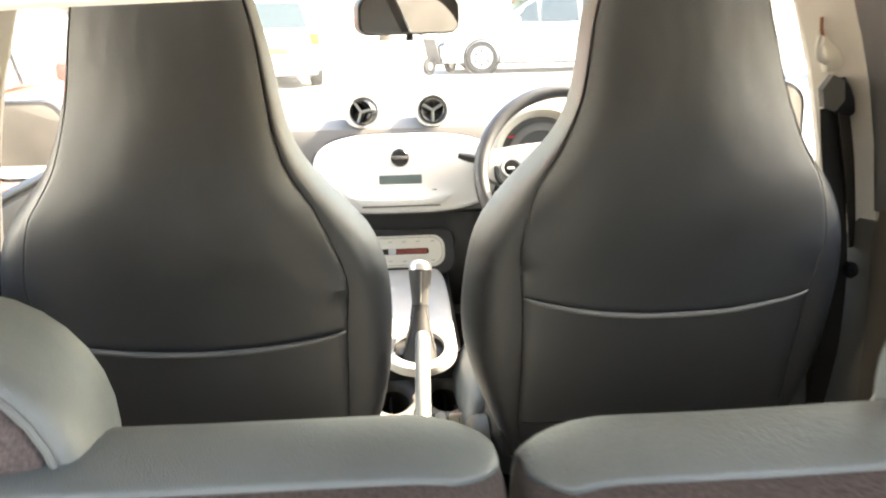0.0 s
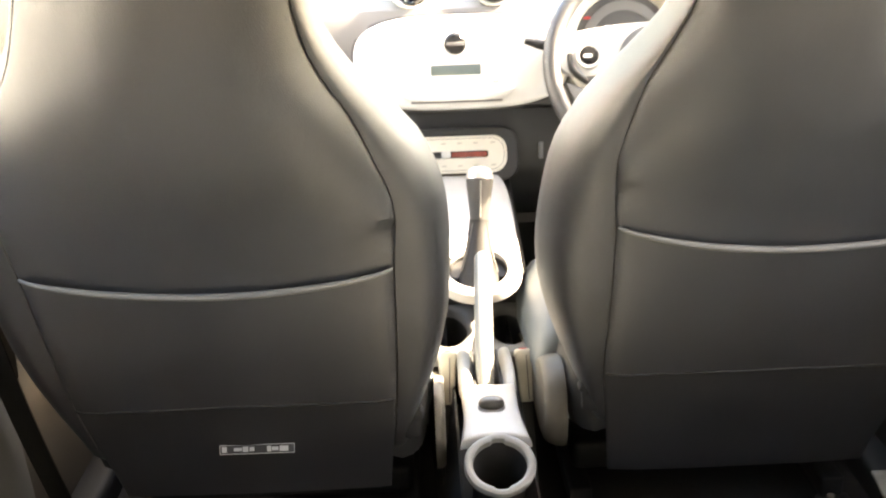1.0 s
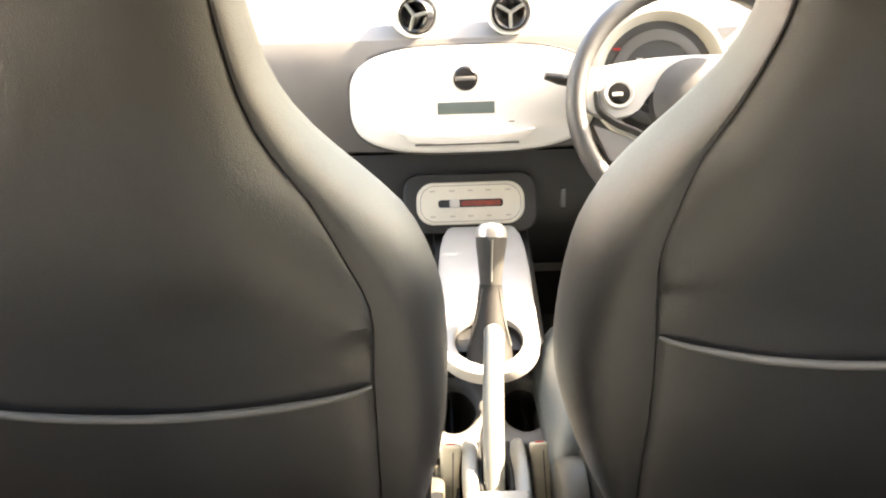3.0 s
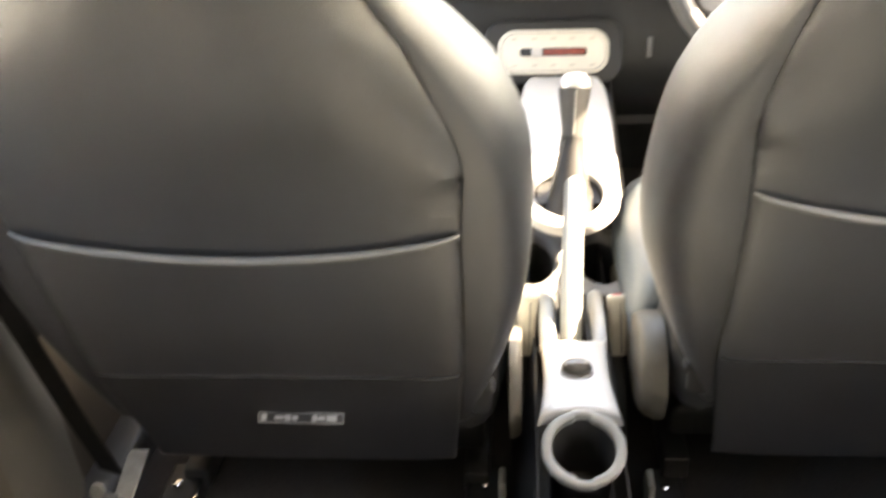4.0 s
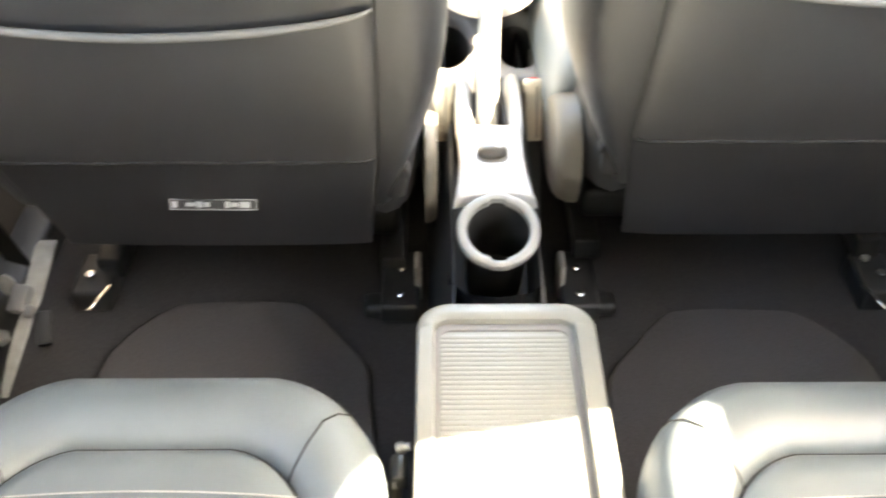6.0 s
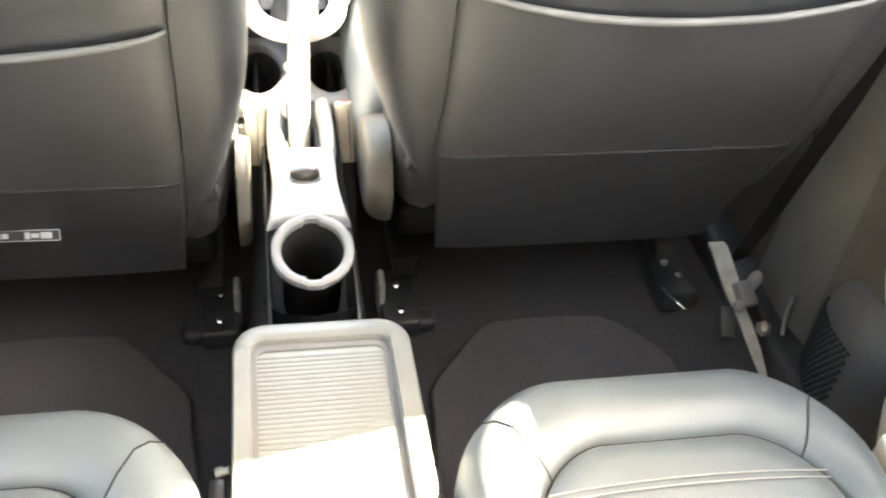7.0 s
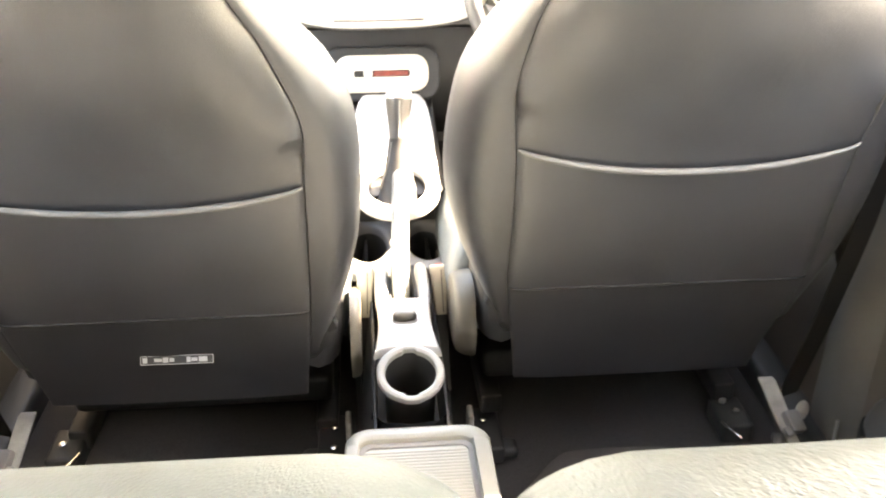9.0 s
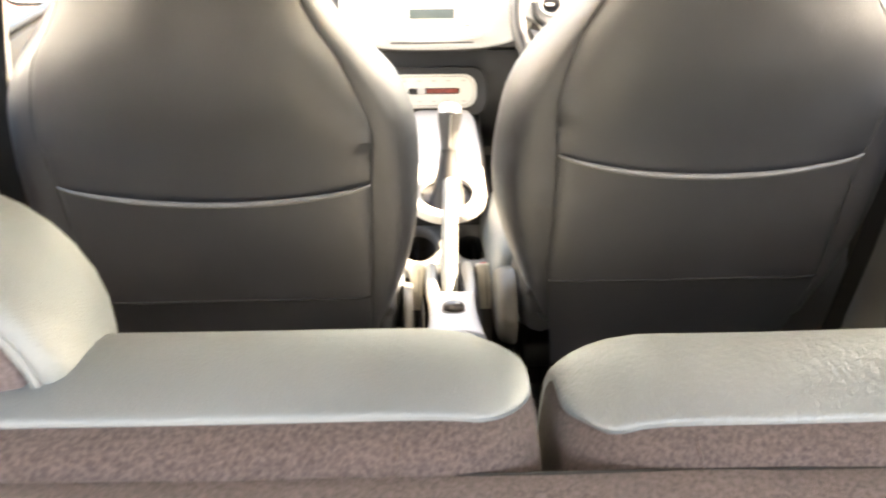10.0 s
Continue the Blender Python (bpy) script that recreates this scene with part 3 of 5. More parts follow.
    # map pocket with its piped upper edge
    def pocket_top(u):
        return (0.8805 if s < 0 else 0.8885) - (0.024 if s < 0 else 0.029) * (1 - abs(u) ** 2.2) - 0.0025 * u

    hem = 0.689 if s < 0 else 0.681
    rows = []
    for k in range(15):
        row = []
        for u in us:
            z = hem + (pocket_top(u) - hem) * k / 14
            y0, b = curve_at(BACK_Y, z), seam_at(s, z) - 0.002
            gape = 0.0095 + 0.008 * (1 - u * u) * (k / 14) ** 2 * 0.7 - 0.0072 * abs(u) ** 22
            row.append((u * b, y0 - gape + 0.0012 * noise.noise((u * 2.5, z * 9, 2 + s)), z))
        rows.append(row)
    bm = bmesh.new()
    grid = [[bm.verts.new(p) for p in row] for row in rows]
    for a, b in zip(grid, grid[1:]):
        for i in range(len(us) - 1):
            bm.faces.new((a[i], a[i + 1], b[i + 1], b[i]))
    inner = [bm.verts.new((v.co.x, v.co.y + 0.004, v.co.z - 0.002)) for v in grid[-1]]
    for i in range(len(us) - 1):
        bm.faces.new((grid[-1][i], grid[-1][i + 1], inner[i + 1], inner[i]))
    pocket = part("map_pocket", bm, LEATHER, seat)
    edge = [Vector(p) for p in rows[-1]]
    part("piping", tube([p + Vector((0, -0.0005, 0.001)) for p in edge], [0.0042 - 0.0022 * abs(u) ** 4 for u in us], 10), PIPING, pocket, "light grey piping")
    part("seam", tube([Vector(p) + Vector((0, -0.0004, 0)) for p in rows[0][1:-1]], 0.0016, 6), SEAM, seat, "dark cross seam")
    # cushion with raised sides, and the plastic beneath it
    rings = []
    for k, y in enumerate((1.55, 1.56, 1.59, 1.65, 1.74, 1.84, 1.92, 1.97, 1.995, 2.0)):
        e = (0.04, 0.015, 0, 0, 0, 0.006, 0.02, 0.045, 0.08, 0.11)[k]
        rise = max(0.0, min(1.0, (1.97 - y) / 0.40)) ** 0.8
        rings.append([(x * (1 - e + ((0.10 if z > 0.45 else 0.03) if x * s < 0 and s > 0 else 0.01)), y + 0.012 * e, (z if z < 0.5 else z - e) + rise * (0.045 if z > 0.56 and abs(x) > 0.15 else 0.02 if z > 0.56 else 0.055 if z > 0.5 else 0.065)) for x, z in ((-0.205, 0.43), (-0.224, 0.47), (-0.233, 0.51), (-0.232, 0.548), (-0.222, 0.588), (-0.205, 0.613), (-0.186, 0.625), (-0.165, 0.618), (-0.13, 0.58), (0, 0.565), (0.13, 0.58), (0.165, 0.618), (0.186, 0.625), (0.205, 0.613), (0.222, 0.588), (0.232, 0.548), (0.233, 0.51), (0.224, 0.47), (0.205, 0.43))])
    part("cushion", loft(rings), LEATHER_REAR, seat, sharp=60)
    for v in (-1, 1):
        out = [(1.435, 0.565), (1.447, 0.525), (1.48, 0.50), (1.56, 0.485), (1.68, 0.475), (1.85, 0.465), (1.875, 0.485), (1.80, 0.515), (1.68, 0.535), (1.61, 0.57), (1.555, 0.605), (1.50, 0.622), (1.455, 0.605)]
        fat = smooth_path([(y, z, 0) for y, z in out + out[:1]], 4)[:-1]
        m = Matrix(((0, 0, v, v * (0.236 if s < 0 else 0.226)), (1, 0, 0, 0), (0, 1, 0, 0), (0, 0, 0, 1)))
        if v == -s:
            part("side_shield", slab([(p.x, p.y) for p in fat], 0.0, 0.014 if s < 0 else 0.028, 0.012 if s < 0 else 0.025, m), SHIELD, seat, "pale taupe recliner cover")
        part("seat_rail", box(0.034, 0.50, 0.034, (v * 0.19, 1.78, 0.372), 0.004), BLACK, seat, "black floor rail")
    for v in (-1, 1):
        part("seat_side", loft([[(v * x * k, y, z) for x, z in ((0.19, 0.56), (0.222, 0.55), (0.228, 0.57), (0.228, 0.61), (0.218, 0.66), (0.185, 0.66))] for y, k in ((1.43, 0.86), (1.44, 0.93), (1.46, 0.98), (1.52, 1.0), (1.60, 0.98))]), BLACK, seat, "dark cloth-covered side frame")
    part("recliner_bracket", merged(box(0.022, 0.02, 0.036, (-s * 0.206, 1.388, 0.628), 0.005, 2, (15, 0, -s * 14)), box(0.016, 0.02, 0.014, (-s * 0.214, 1.385, 0.646), 0.004, 2, (0, s * 20, 0))), SEAM, seat, "black recliner bracket")
    part("seat_frame", box(0.40, 0.36, 0.05, (0, 1.74, 0.425), 0.012), BLACK, seat)
    return seat


passenger = front_seat(-1, (-0.312, 0, 0), "black leatherette passenger seat with integral headrest and map pocket")
driver = front_seat(1, (0.328, 0.013, 0.02), "black leatherette driver seat with integral headrest and map pocket")
# airbag label low on the passenger seat's back: its writing is too small to read
tag_m = Matrix.Translation((0.013, 1.3725, 0.610)) @ pose(0, 0, 0, 67, 0, -1)
label_tag = part("label_tag", moved(box(0.094, 0.012, 0.0008, (0, 0, 0), 0.0003, 1), tag_m), BLACK, passenger, "black woven tag with white print")
bars = []
for x, w, h in ((-0.041, 0.006, 0.007), (-0.024, 0.010, 0.004), (-0.0145, 0.007, 0.0065), (-0.0065, 0.006, 0.005), (0.015, 0.005, 0.007), (0.0225, 0.008, 0.0045), (0.0335, 0.011, 0.0065)):
    bars.append(box(w, h, 0.0004, (x, 0, 0.0007)))
part("print_bars", moved(merged(*bars), tag_m), PALE_PRINT, label_tag, "unreadable white print")
part("tag_edge", moved(frame_plate(rrect(0.094, 0.012, 0.001, 2), rrect(0.0925, 0.0105, 0.001, 2), 0.0003, 0.0007, 0.0001), tag_m), PALE_PRINT, label_tag)


# ---- seat fixings, belts ----
def floor_mount(x, s):
    """The rear end of an inner seat rail with its bolts."""
    t = thing("seat_rail_end", "black rail end bolted to the floor with bright bolts", "seat mount", (x, 1.50, 0.34), "rail ends")
    part("plate", box(0.009, 0.034, 0.060, (s * 0.012, 0.012, 0.035), 0.003), PALE_STEEL, t, "bright upright plate")
    part("foot", box(0.05, 0.11, 0.03, (s * 0.035, 0.01, 0.018), 0.006), BLACK, t)
    part("cover", box(0.030, 0.035, 0.022, (s * 0.068, -0.02, 0.013), 0.009), BLACK, t)
    for y in (-0.025, 0.025):
        part("bolt", turned([(0, 0), (0.006, 0), (0.006, 0.005), (0.004, 0.007), (0, 0.007)], 8, Matrix.Translation((s * 0.034, y, 0.033))), CHROME, t)
    return t


floor_mount(-0.076, -1)
floor_mount(0.089, 1)


def belt_anchor(s):
    """The outer rail end, its bare bracket and the lap-belt stay."""
    t = thing("belt_bracket", "bare metal belt bracket beside the seat rail", "seat mount", (0, 0, 0) if s < 0 else (0.004, -0.004, 0), "belt brackets")
    upper = ((0.551, 1.490, 0.4525, 0.0115), (0.553, 1.482, 0.4505, 0.0125), (0.558, 1.455, 0.433, 0.0125), (0.563, 1.425, 0.414, 0.0115), (0.566, 1.412, 0.406, 0.009))
    lower = ((0.566, 1.412, 0.404, 0.008), (0.571, 1.392, 0.391, 0.0085), (0.577, 1.365, 0.373, 0.0075), (0.582, 1.342, 0.356, 0.0055), (0.584, 1.330, 0.347, 0.004))
    for line in (upper, lower):
        part("stay", loft([[(s * x - w, y, z), (s * x + w, y, z), (s * x + w * 0.96, y + 0.0025, z + 0.0045), (s * x - w * 0.96, y + 0.0025, z + 0.0045)] for x, y, z, w in line]), PALE_STEEL, t, "pale steel strip")
    part("clip", merged(box(0.026, 0.036, 0.016, (s * 0.574, 1.424, 0.421), 0.005, 2, (30, s * 8, s * 14)), box(0.012, 0.016, 0.010, (s * 0.560, 1.408, 0.415), 0.003, 2, (30, 0, s * 14))), GREY, t, "grey plastic clip")
    part("tab", loft([[(s * (0.592 + 0.010 * math.cos(a) * k), y, 0.430 + 0.017 * math.sin(a) * k) for a in (2 * math.pi * j / 14 for j in range(14))] for y, k in ((1.436, 0.8), (1.4375, 1.0), (1.4415, 1.0), (1.443, 0.8))]), PALE_STEEL, t, "pale upright tab")
    part("strap_end", box(0.020, 0.044, 0.012, (s * 0.544, 1.398, 0.396), 0.005, 2, (32, 0, -s * 12)), BLACK, t)
    part("bolt", turned([(0, 0), (0.011, 0), (0.011, 0.003), (0.0075, 0.004), (0.0072, 0.007), (0.006, 0.008), (0, 0.008)], 6, Matrix.Translation((s * 0.597, 1.392, 0.386)) @ pose(0, 0, 0, 35, s * -20, 0)), LATCH, t, "dull steel bolt")
    part("rail_end", box(0.05, 0.08, 0.036, (s * 0.518, 1.52, 0.358), 0.006), BLACK, t)
    part("rail_bolt", turned([(0, 0), (0.006, 0), (0.006, 0.005), (0, 0.007)], 8, Matrix.Translation((s * 0.512, 1.545, 0.376))), STEEL, t)
    part("rail_bolt", turned([(0, 0), (0.007, 0), (0.007, 0.006), (0, 0.008)], 8, Matrix.Translation((s * 0.521, 1.51, 0.378))), CHROME, t)
    part("rail_strip", box(0.004, 0.05, 0.004, (s * 0.500, 1.470, 0.377), 0.001, 1, (0, 0, 20 * s)), CHROME, t)
    return t


belt_anchor(-1)
belt_anchor(1)


def seat_belt(s):
    """A front belt: height slide on the pillar, loop, webbing down to the floor, and the tongue stop."""
    t = thing("seat_belt", "black front seat belt hanging from the door pillar", "seat belt", (0, 0, 0), "front belts")
    part("slide", loft([[(s * (x - 0.25 * (z - 1.21)), yy * k + 1.44, z) for x, yy in ((0.622, -0.024), (0.604, -0.024), (0.592, -0.016), (0.588, 0.0), (0.594, 0.014), (0.615, 0.02))] for z, k in ((1.196, 0.5), (1.203, 0.85), (1.214, 1.0), (1.228, 0.85), (1.238, 0.5), (1.25, 0.3), (1.256, 0.2))]), CREAM, t, "cream height slide")
    part("slide_hook", tube(smooth_path([(s * 0.59, 1.425, 1.212), (s * 0.574, 1.415, 1.22), (s * 0.571, 1.412, 1.235), (s * 0.578, 1.42, 1.246)], 4), 0.0055, 8), CREAM, t)
    part("cord", tube(smooth_path([(s * 0.586, 1.43, 1.245), (s * 0.582, 1.43, 1.258), (s * 0.581, 1.43, 1.275)], 4), 0.0028, 6), BROWN, t, "thin brown cord")
    part("loop", loft([[(s * (0.597 + dx), 1.402 + dy, 1.166 + dz) for dx, dy, dz in ring] for ring in (((-0.010, -0.008, 0.024), (0.008, -0.008, 0.026), (0.012, 0.012, 0.024), (-0.008, 0.014, 0.022)), ((-0.022, -0.012, 0.012), (0.016, -0.013, 0.010), (0.022, 0.016, 0.010), (-0.016, 0.018, 0.012)), ((-0.025, -0.012, -0.004), (0.022, -0.014, -0.006), (0.027, 0.016, -0.006), (-0.018, 0.018, -0.004)), ((-0.010, -0.010, -0.020), (0.025, -0.012, -0.024), (0.028, 0.014, -0.024), (-0.004, 0.016, -0.020)), ((-0.002, -0.006, -0.027), (0.022, -0.007, -0.030), (0.024, 0.008, -0.030), (0.0, 0.010, -0.027)))]), GLOSS_BLACK, t, "black plastic belt guide", 30)
    part("upper_webbing", strap(smooth_path([(s * 0.610, 1.404, 1.15), (s * 0.616, 1.402, 1.117), (s * 0.628, 1.40, 1.05), (s * 0.640, 1.40, 0.975), (s * 0.645, 1.402, 0.94)], 4), 0.034, 0.002, (1, 0.7 * s, 0)), BELT, t)
    part("lap_webbing", strap(smooth_path([(s * 0.590, 1.400, 1.148), (s * 0.5955, 1.400, 1.10), (s * 0.601, 1.398, 1.055), (s * 0.609, 1.392, 0.97), (s * 0.613, 1.388, 0.90), (s * 0.613, 1.392, 0.80), (s * 0.610, 1.40, 0.74), (s * 0.609, 1.423, 0.66), (s * 0.607, 1.45, 0.57), (s * 0.602, 1.472, 0.49), (s * 0.596, 1.49, 0.42)], 6), 0.038, 0.002, (1, 0.3 * s, 0.06 * s)), BELT, t)
    part("guide_cover", loft([[(s * x, y, z) for x, z in ((0.569, 1.176), (0.583, 1.196), (0.600, 1.188), (0.602, 1.160), (0.590, 1.144), (0.573, 1.150))] for y in (1.384, 1.388, 1.400)]), TRIM_GREY, t, "grey guide cover", 30)
    part("stop_button", turned([(0, 0), (0.011, 0.0), (0.0135, 0.004), (0.011, 0.011), (0.005, 0.014), (0, 0.014)], 16, Matrix.Translation((s * 0.628, 1.385, 0.908)) @ pose(0, 0, 0, 70, 0, 25 * s)), GLOSS_BLACK, t, "shiny black tongue")
    return t


seat_belt(-1)
seat_belt(1)


def buckle(x, lean):
    t = thing("belt_buckle", "pale belt buckle with a red button", "belt buckle", (x, 1.625, 0.515), "buckles")
    m = pose(0, 0, 0, -22, lean, 0)
    case = loft([[(px * k, py * k, z) for px, py in rrect(w, 0.019, 0.005, 4)] for z, w, k in ((0.0, 0.021, 0.86), (0.003, 0.022, 1.0), (0.04, 0.025, 1.0), (0.074, 0.0285, 1.0), (0.0785, 0.0285, 0.96), (0.080, 0.0285, 0.86))])
    part("case", moved(case, m), CREAM, t, sharp=50)
    part("groove", moved(box(0.0016, 0.004, 0.068, (0.003, -0.0086, 0.038), 0.0005, 1), m), GREY, t)
    part("button", moved(box(0.012, 0.005, 0.003, (0.0, 0.004, 0.0798), 0.001), m), RED, t, "red release button")
    part("stalk", moved(box(0.016, 0.008, 0.13, (0, 0.0, -0.06), 0.002), m), BLACK, t)
    return t


buckle(-0.056, 2)
buckle(0.066, -2)


# ---- centre console ----
def centre_console():
    t = thing("centre_console", "black tunnel console with silver cup-holder plate", "car console", (0.0025, 0, 0))
    prof = [(-0.078, 0.34), (-0.07, 0.40), (-0.056, 0.50), (-0.049, 0.548), (-0.046, 0.550), (-0.0445, 0.45), (0.0445, 0.45), (0.046, 0.550), (0.049, 0.548), (0.056, 0.50), (0.07, 0.40), (0.078, 0.34)]
    part("tunnel", loft([[(x * k, y, 0.34 + (z - 0.34) * h) for x, z in prof] for y, k, h in ((1.285, 1.0, 0.80), (1.30, 1.0, 0.9), (1.33, 1.0, 0.98), (1.42, 1.0, 1.0), (1.60, 1.0, 0.98), (1.70, 1.05, 0.93), (1.80, 1.15, 0.90), (2.15, 1.2, 0.90))]), BLACK, t)
    # ring round the cup well, its inner rim notched front and back
    tip = Matrix.Translation((0.002, 1.375, 0.573)) @ pose(0, 0, 0, 21, 0, 0)

    def rim(radius, k, notch=0.0):
        a = 2 * math.pi * k / 144
        n = notch * math.exp(-((abs(math.sin(a / 2 - math.pi / 4)) / 0.13) ** 10)) + notch * math.exp(-((abs(math.sin(a / 2 + math.pi / 4)) / 0.13) ** 10))
        return ((radius + n) * math.cos(a), (radius + n) * math.sin(a))

    outer = [(x * (1 + 0.05 * max(0, y / 0.05)), y) for x, y in (rim(0.0458, k, 0.0012) for k in range(144))]
    inner = [rim(0.0345, k, 0.003) for k in range(144)]
    part("cup_ring", frame_plate(outer, inner, -0.009, 0.0, 0.004, tip), BRIDGE, t, "silver cup-holder ring", 30)
    part("rear_face", loft([[(x * k, y + 0.0, z) for x, y in ((-0.052, 1.345), (-0.05, 1.325), (-0.035, 1.308), (0.0, 1.302), (0.035, 1.308), (0.05, 1.325), (0.052, 1.345))] for z, k in ((0.34, 1.25), (0.45, 1.08), (0.54, 1.0))], False), GLOSS_BLACK, t, "", 60)
    well = turned([(0.0395, -0.006), (0.0355, -0.012), (0.034, -0.125), (0.0, -0.125)], 40, tip)
    part("cup_well", well, BLACK, t)
    neck = [(-0.047, 1.412), (-0.044, 1.432), (-0.040, 1.47), (-0.0385, 1.50), (-0.040, 1.56), (0.040, 1.56), (0.0385, 1.50), (0.040, 1.47), (0.044, 1.432), (0.047, 1.412), (0.030, 1.418), (0.0, 1.421), (-0.030, 1.418)]
    part("bridge", loft([[(x * k, 1.49 + (y - 1.49) * (1 - 0.35 * (1 - k)), z) for x, y in neck] for z, k in ((0.570, 1.0), (0.574, 1.0), (0.578, 0.985), (0.582, 0.95), (0.584, 0.88), (0.585, 0.6))]), SILVER, t, "silver bridge", 50)
    for v in (-1, 1):
        pr = smooth_path([(v * 0.031, 1.552, 0.572), (v * 0.032, 1.60, 0.578), (v * 0.031, 1.64, 0.581), (v * 0.031, 1.67, 0.576), (v * 0.033, 1.70, 0.56)], 5)
        part("prong", tube(pr, [0.0118] * 11 + [0.0118 - 0.0003 * k for k in range(len(pr) - 11)], 10, flat=0.8), BRIDGE, t, "silver slot edge")
        part("slot_lining", box(0.006, 0.11, 0.03, (v * 0.0195, 1.62, 0.566), 0.002), SEAM, t)
    part("latch_recess", slab(rrect(0.038, 0.026, 0.012, 6, 0, 1.492), 0.580, 0.5857, 0.0006), GREY, t)
    part("latch", moved(turned([(0.0, -0.002), (0.0125, -0.002), (0.0135, 0.003), (0.012, 0.0085), (0.007, 0.0115), (0, 0.012)], 20), Matrix.Translation((0, 1.497, 0.586)) @ pose(0, 0, 0, 14, 0, 0) @ Matrix.Diagonal((1.35, 0.85, 1, 1))), LATCH, t, "dark satin latch", 50)
    # twin oval wells ahead of the handbrake, under the gear plate's edge
    for v in (-1, 1):
        hole = [(v * 0.051 + 0.033 * math.cos(2 * math.pi * k / 48), 1.812 + 0.074 * math.sin(2 * math.pi * k / 48)) for k in range(48)]
        sq = [(x + v * 0.045, y + 1.808) for x, y in rrect(0.090, 0.215, 0.02, 11)]
        part("cup_plate", frame_plate(sq, hole, 0.540, 0.560, 0.010), GREY, t, "", 60)
        part("cup_well", turned([(1.012, 0.0), (0.97, -0.04), (0.9, -0.11), (0, -0.11)], 48, Matrix.Translation((v * 0.051, 1.812, 0.546)) @ Matrix.Diagonal((0.033, 0.074, 1, 1))), BLACK, t)
    # silver plate round the gear lever, rising to the dashboard
    m = Matrix.Translation((0.003, 1.822, 0.660)) @ pose(0, 0, 0, 19.5, 0, 0)
    out = []
    for k in range(64):
        a = 2 * math.pi * k / 64
        x, y = math.cos(a), math.sin(a)
        if y < 0:
            out.append((0.074 * x, 0.070 * y))
        else:
            q = (abs(x) ** 6 + abs(y) ** 6) ** (-1 / 6)
            out.append((0.074 * x * q * (1 - 0.05 * y * q), 0.27 * y * q))
    hole = [(0.049 * math.cos(2 * math.pi * k / 64), 0.048 * math.sin(2 * math.pi * k / 64)) for k in range(64)]
    part("gear_plate", frame_plate(out, hole, -0.02, 0.0, 0.005, m), SILVER, t, "silver gear-lever surround")
    part("gear_well", turned([(0.0495, -0.004), (0.046, -0.03), (0.0, -0.036)], 40, m), BLACK, t)
    part("gear_base", loft([[(x, y, z) for x, y in ((-0.085, 1.895), (0.092, 1.895), (0.092, 2.15), (-0.085, 2.15))] for z in (0.36, 0.62)] + [[(-0.066, 1.82, 0.642), (0.074, 1.82, 0.642), (0.082, 2.12, 0.735), (-0.076, 2.12, 0.735)]]), BLACK, t)
    return t


centre_console()


def handbrake():
    t = thing("handbrake", "pale silver handbrake lever in its slot", "handbrake", (0, 1.57, 0.565))
    path = smooth_path([(0, -0.03, -0.03), (0.0, 0.0, 0.0), (0.002, 0.06, 0.047), (0.006, 0.13, 0.095), (0.010, 0.185, 0.128), (0.0105, 0.193, 0.132)], 5)
    n = len(path)
    part("lever", tube(path, [0.012 + 0.0035 * min(1, k / 8) - (0.004 if k > n - 3 else 0) - (0.004 if k > n - 2 else 0) for k in range(n)], 14, flat=0.85), SOFT_SILVER, t, "pale grey grip", 60)
    part("tip", turned([(0, 0), (0.0085, 0), (0.009, 0.008), (0.006, 0.013), (0, 0.014)], 16, Matrix.Translation((0.0105, 0.192, 0.1315)) @ pose(0, 0, 0, -57, 0, 0)), GREY, t, "grey tip")
    return t


handbrake()


def gear_lever():
    t = thing("gear_lever", "gear lever with a silver-capped knob and grey gaiter", "gear lever", (0.006, 1.812, 0.645))
    m = pose(0, 0, 0, -22, 3, 0)
    part("gaiter", moved(turned([(0.038, -0.026), (0.0345, -0.012), (0.0315, 0.006), (0.0265, 0.030), (0.0215, 0.056), (0.018, 0.080), (0.0165, 0.093), (0.017, 0.096), (0, 0.097)], 28), m), BOOT_SKIN, t)
    for v in (-1, 1):
        part("gaiter_seam", moved(tube([(v * 0.030, -0.0168, 0.010), (v * 0.0225, -0.0145, 0.034), (v * 0.0168, -0.0125, 0.058), (v * 0.012, -0.012, 0.09)], 0.0014, 6), m), PIPING, t)
    part("knob", moved(turned([(0, 0.096), (0.0158, 0.096), (0.0166, 0.108), (0.0196, 0.134), (0.0220, 0.152), (0.0228, 0.164)], 28), m), KNOB, t, "grey knob body")
    part("knob_cap", moved(turned([(0.0228, 0.164), (0.0226, 0.171), (0.0202, 0.179), (0.0135, 0.1842), (0, 0.1865)], 28), m), CAP, t, "polished silver cap")
    part("knob_rib", moved(tube([(0, -0.0160, 0.100), (0, -0.0194, 0.134), (0, -0.0226, 0.160)], 0.0016, 8), m), SOFT_SILVER, t)
    return t


gear_lever()


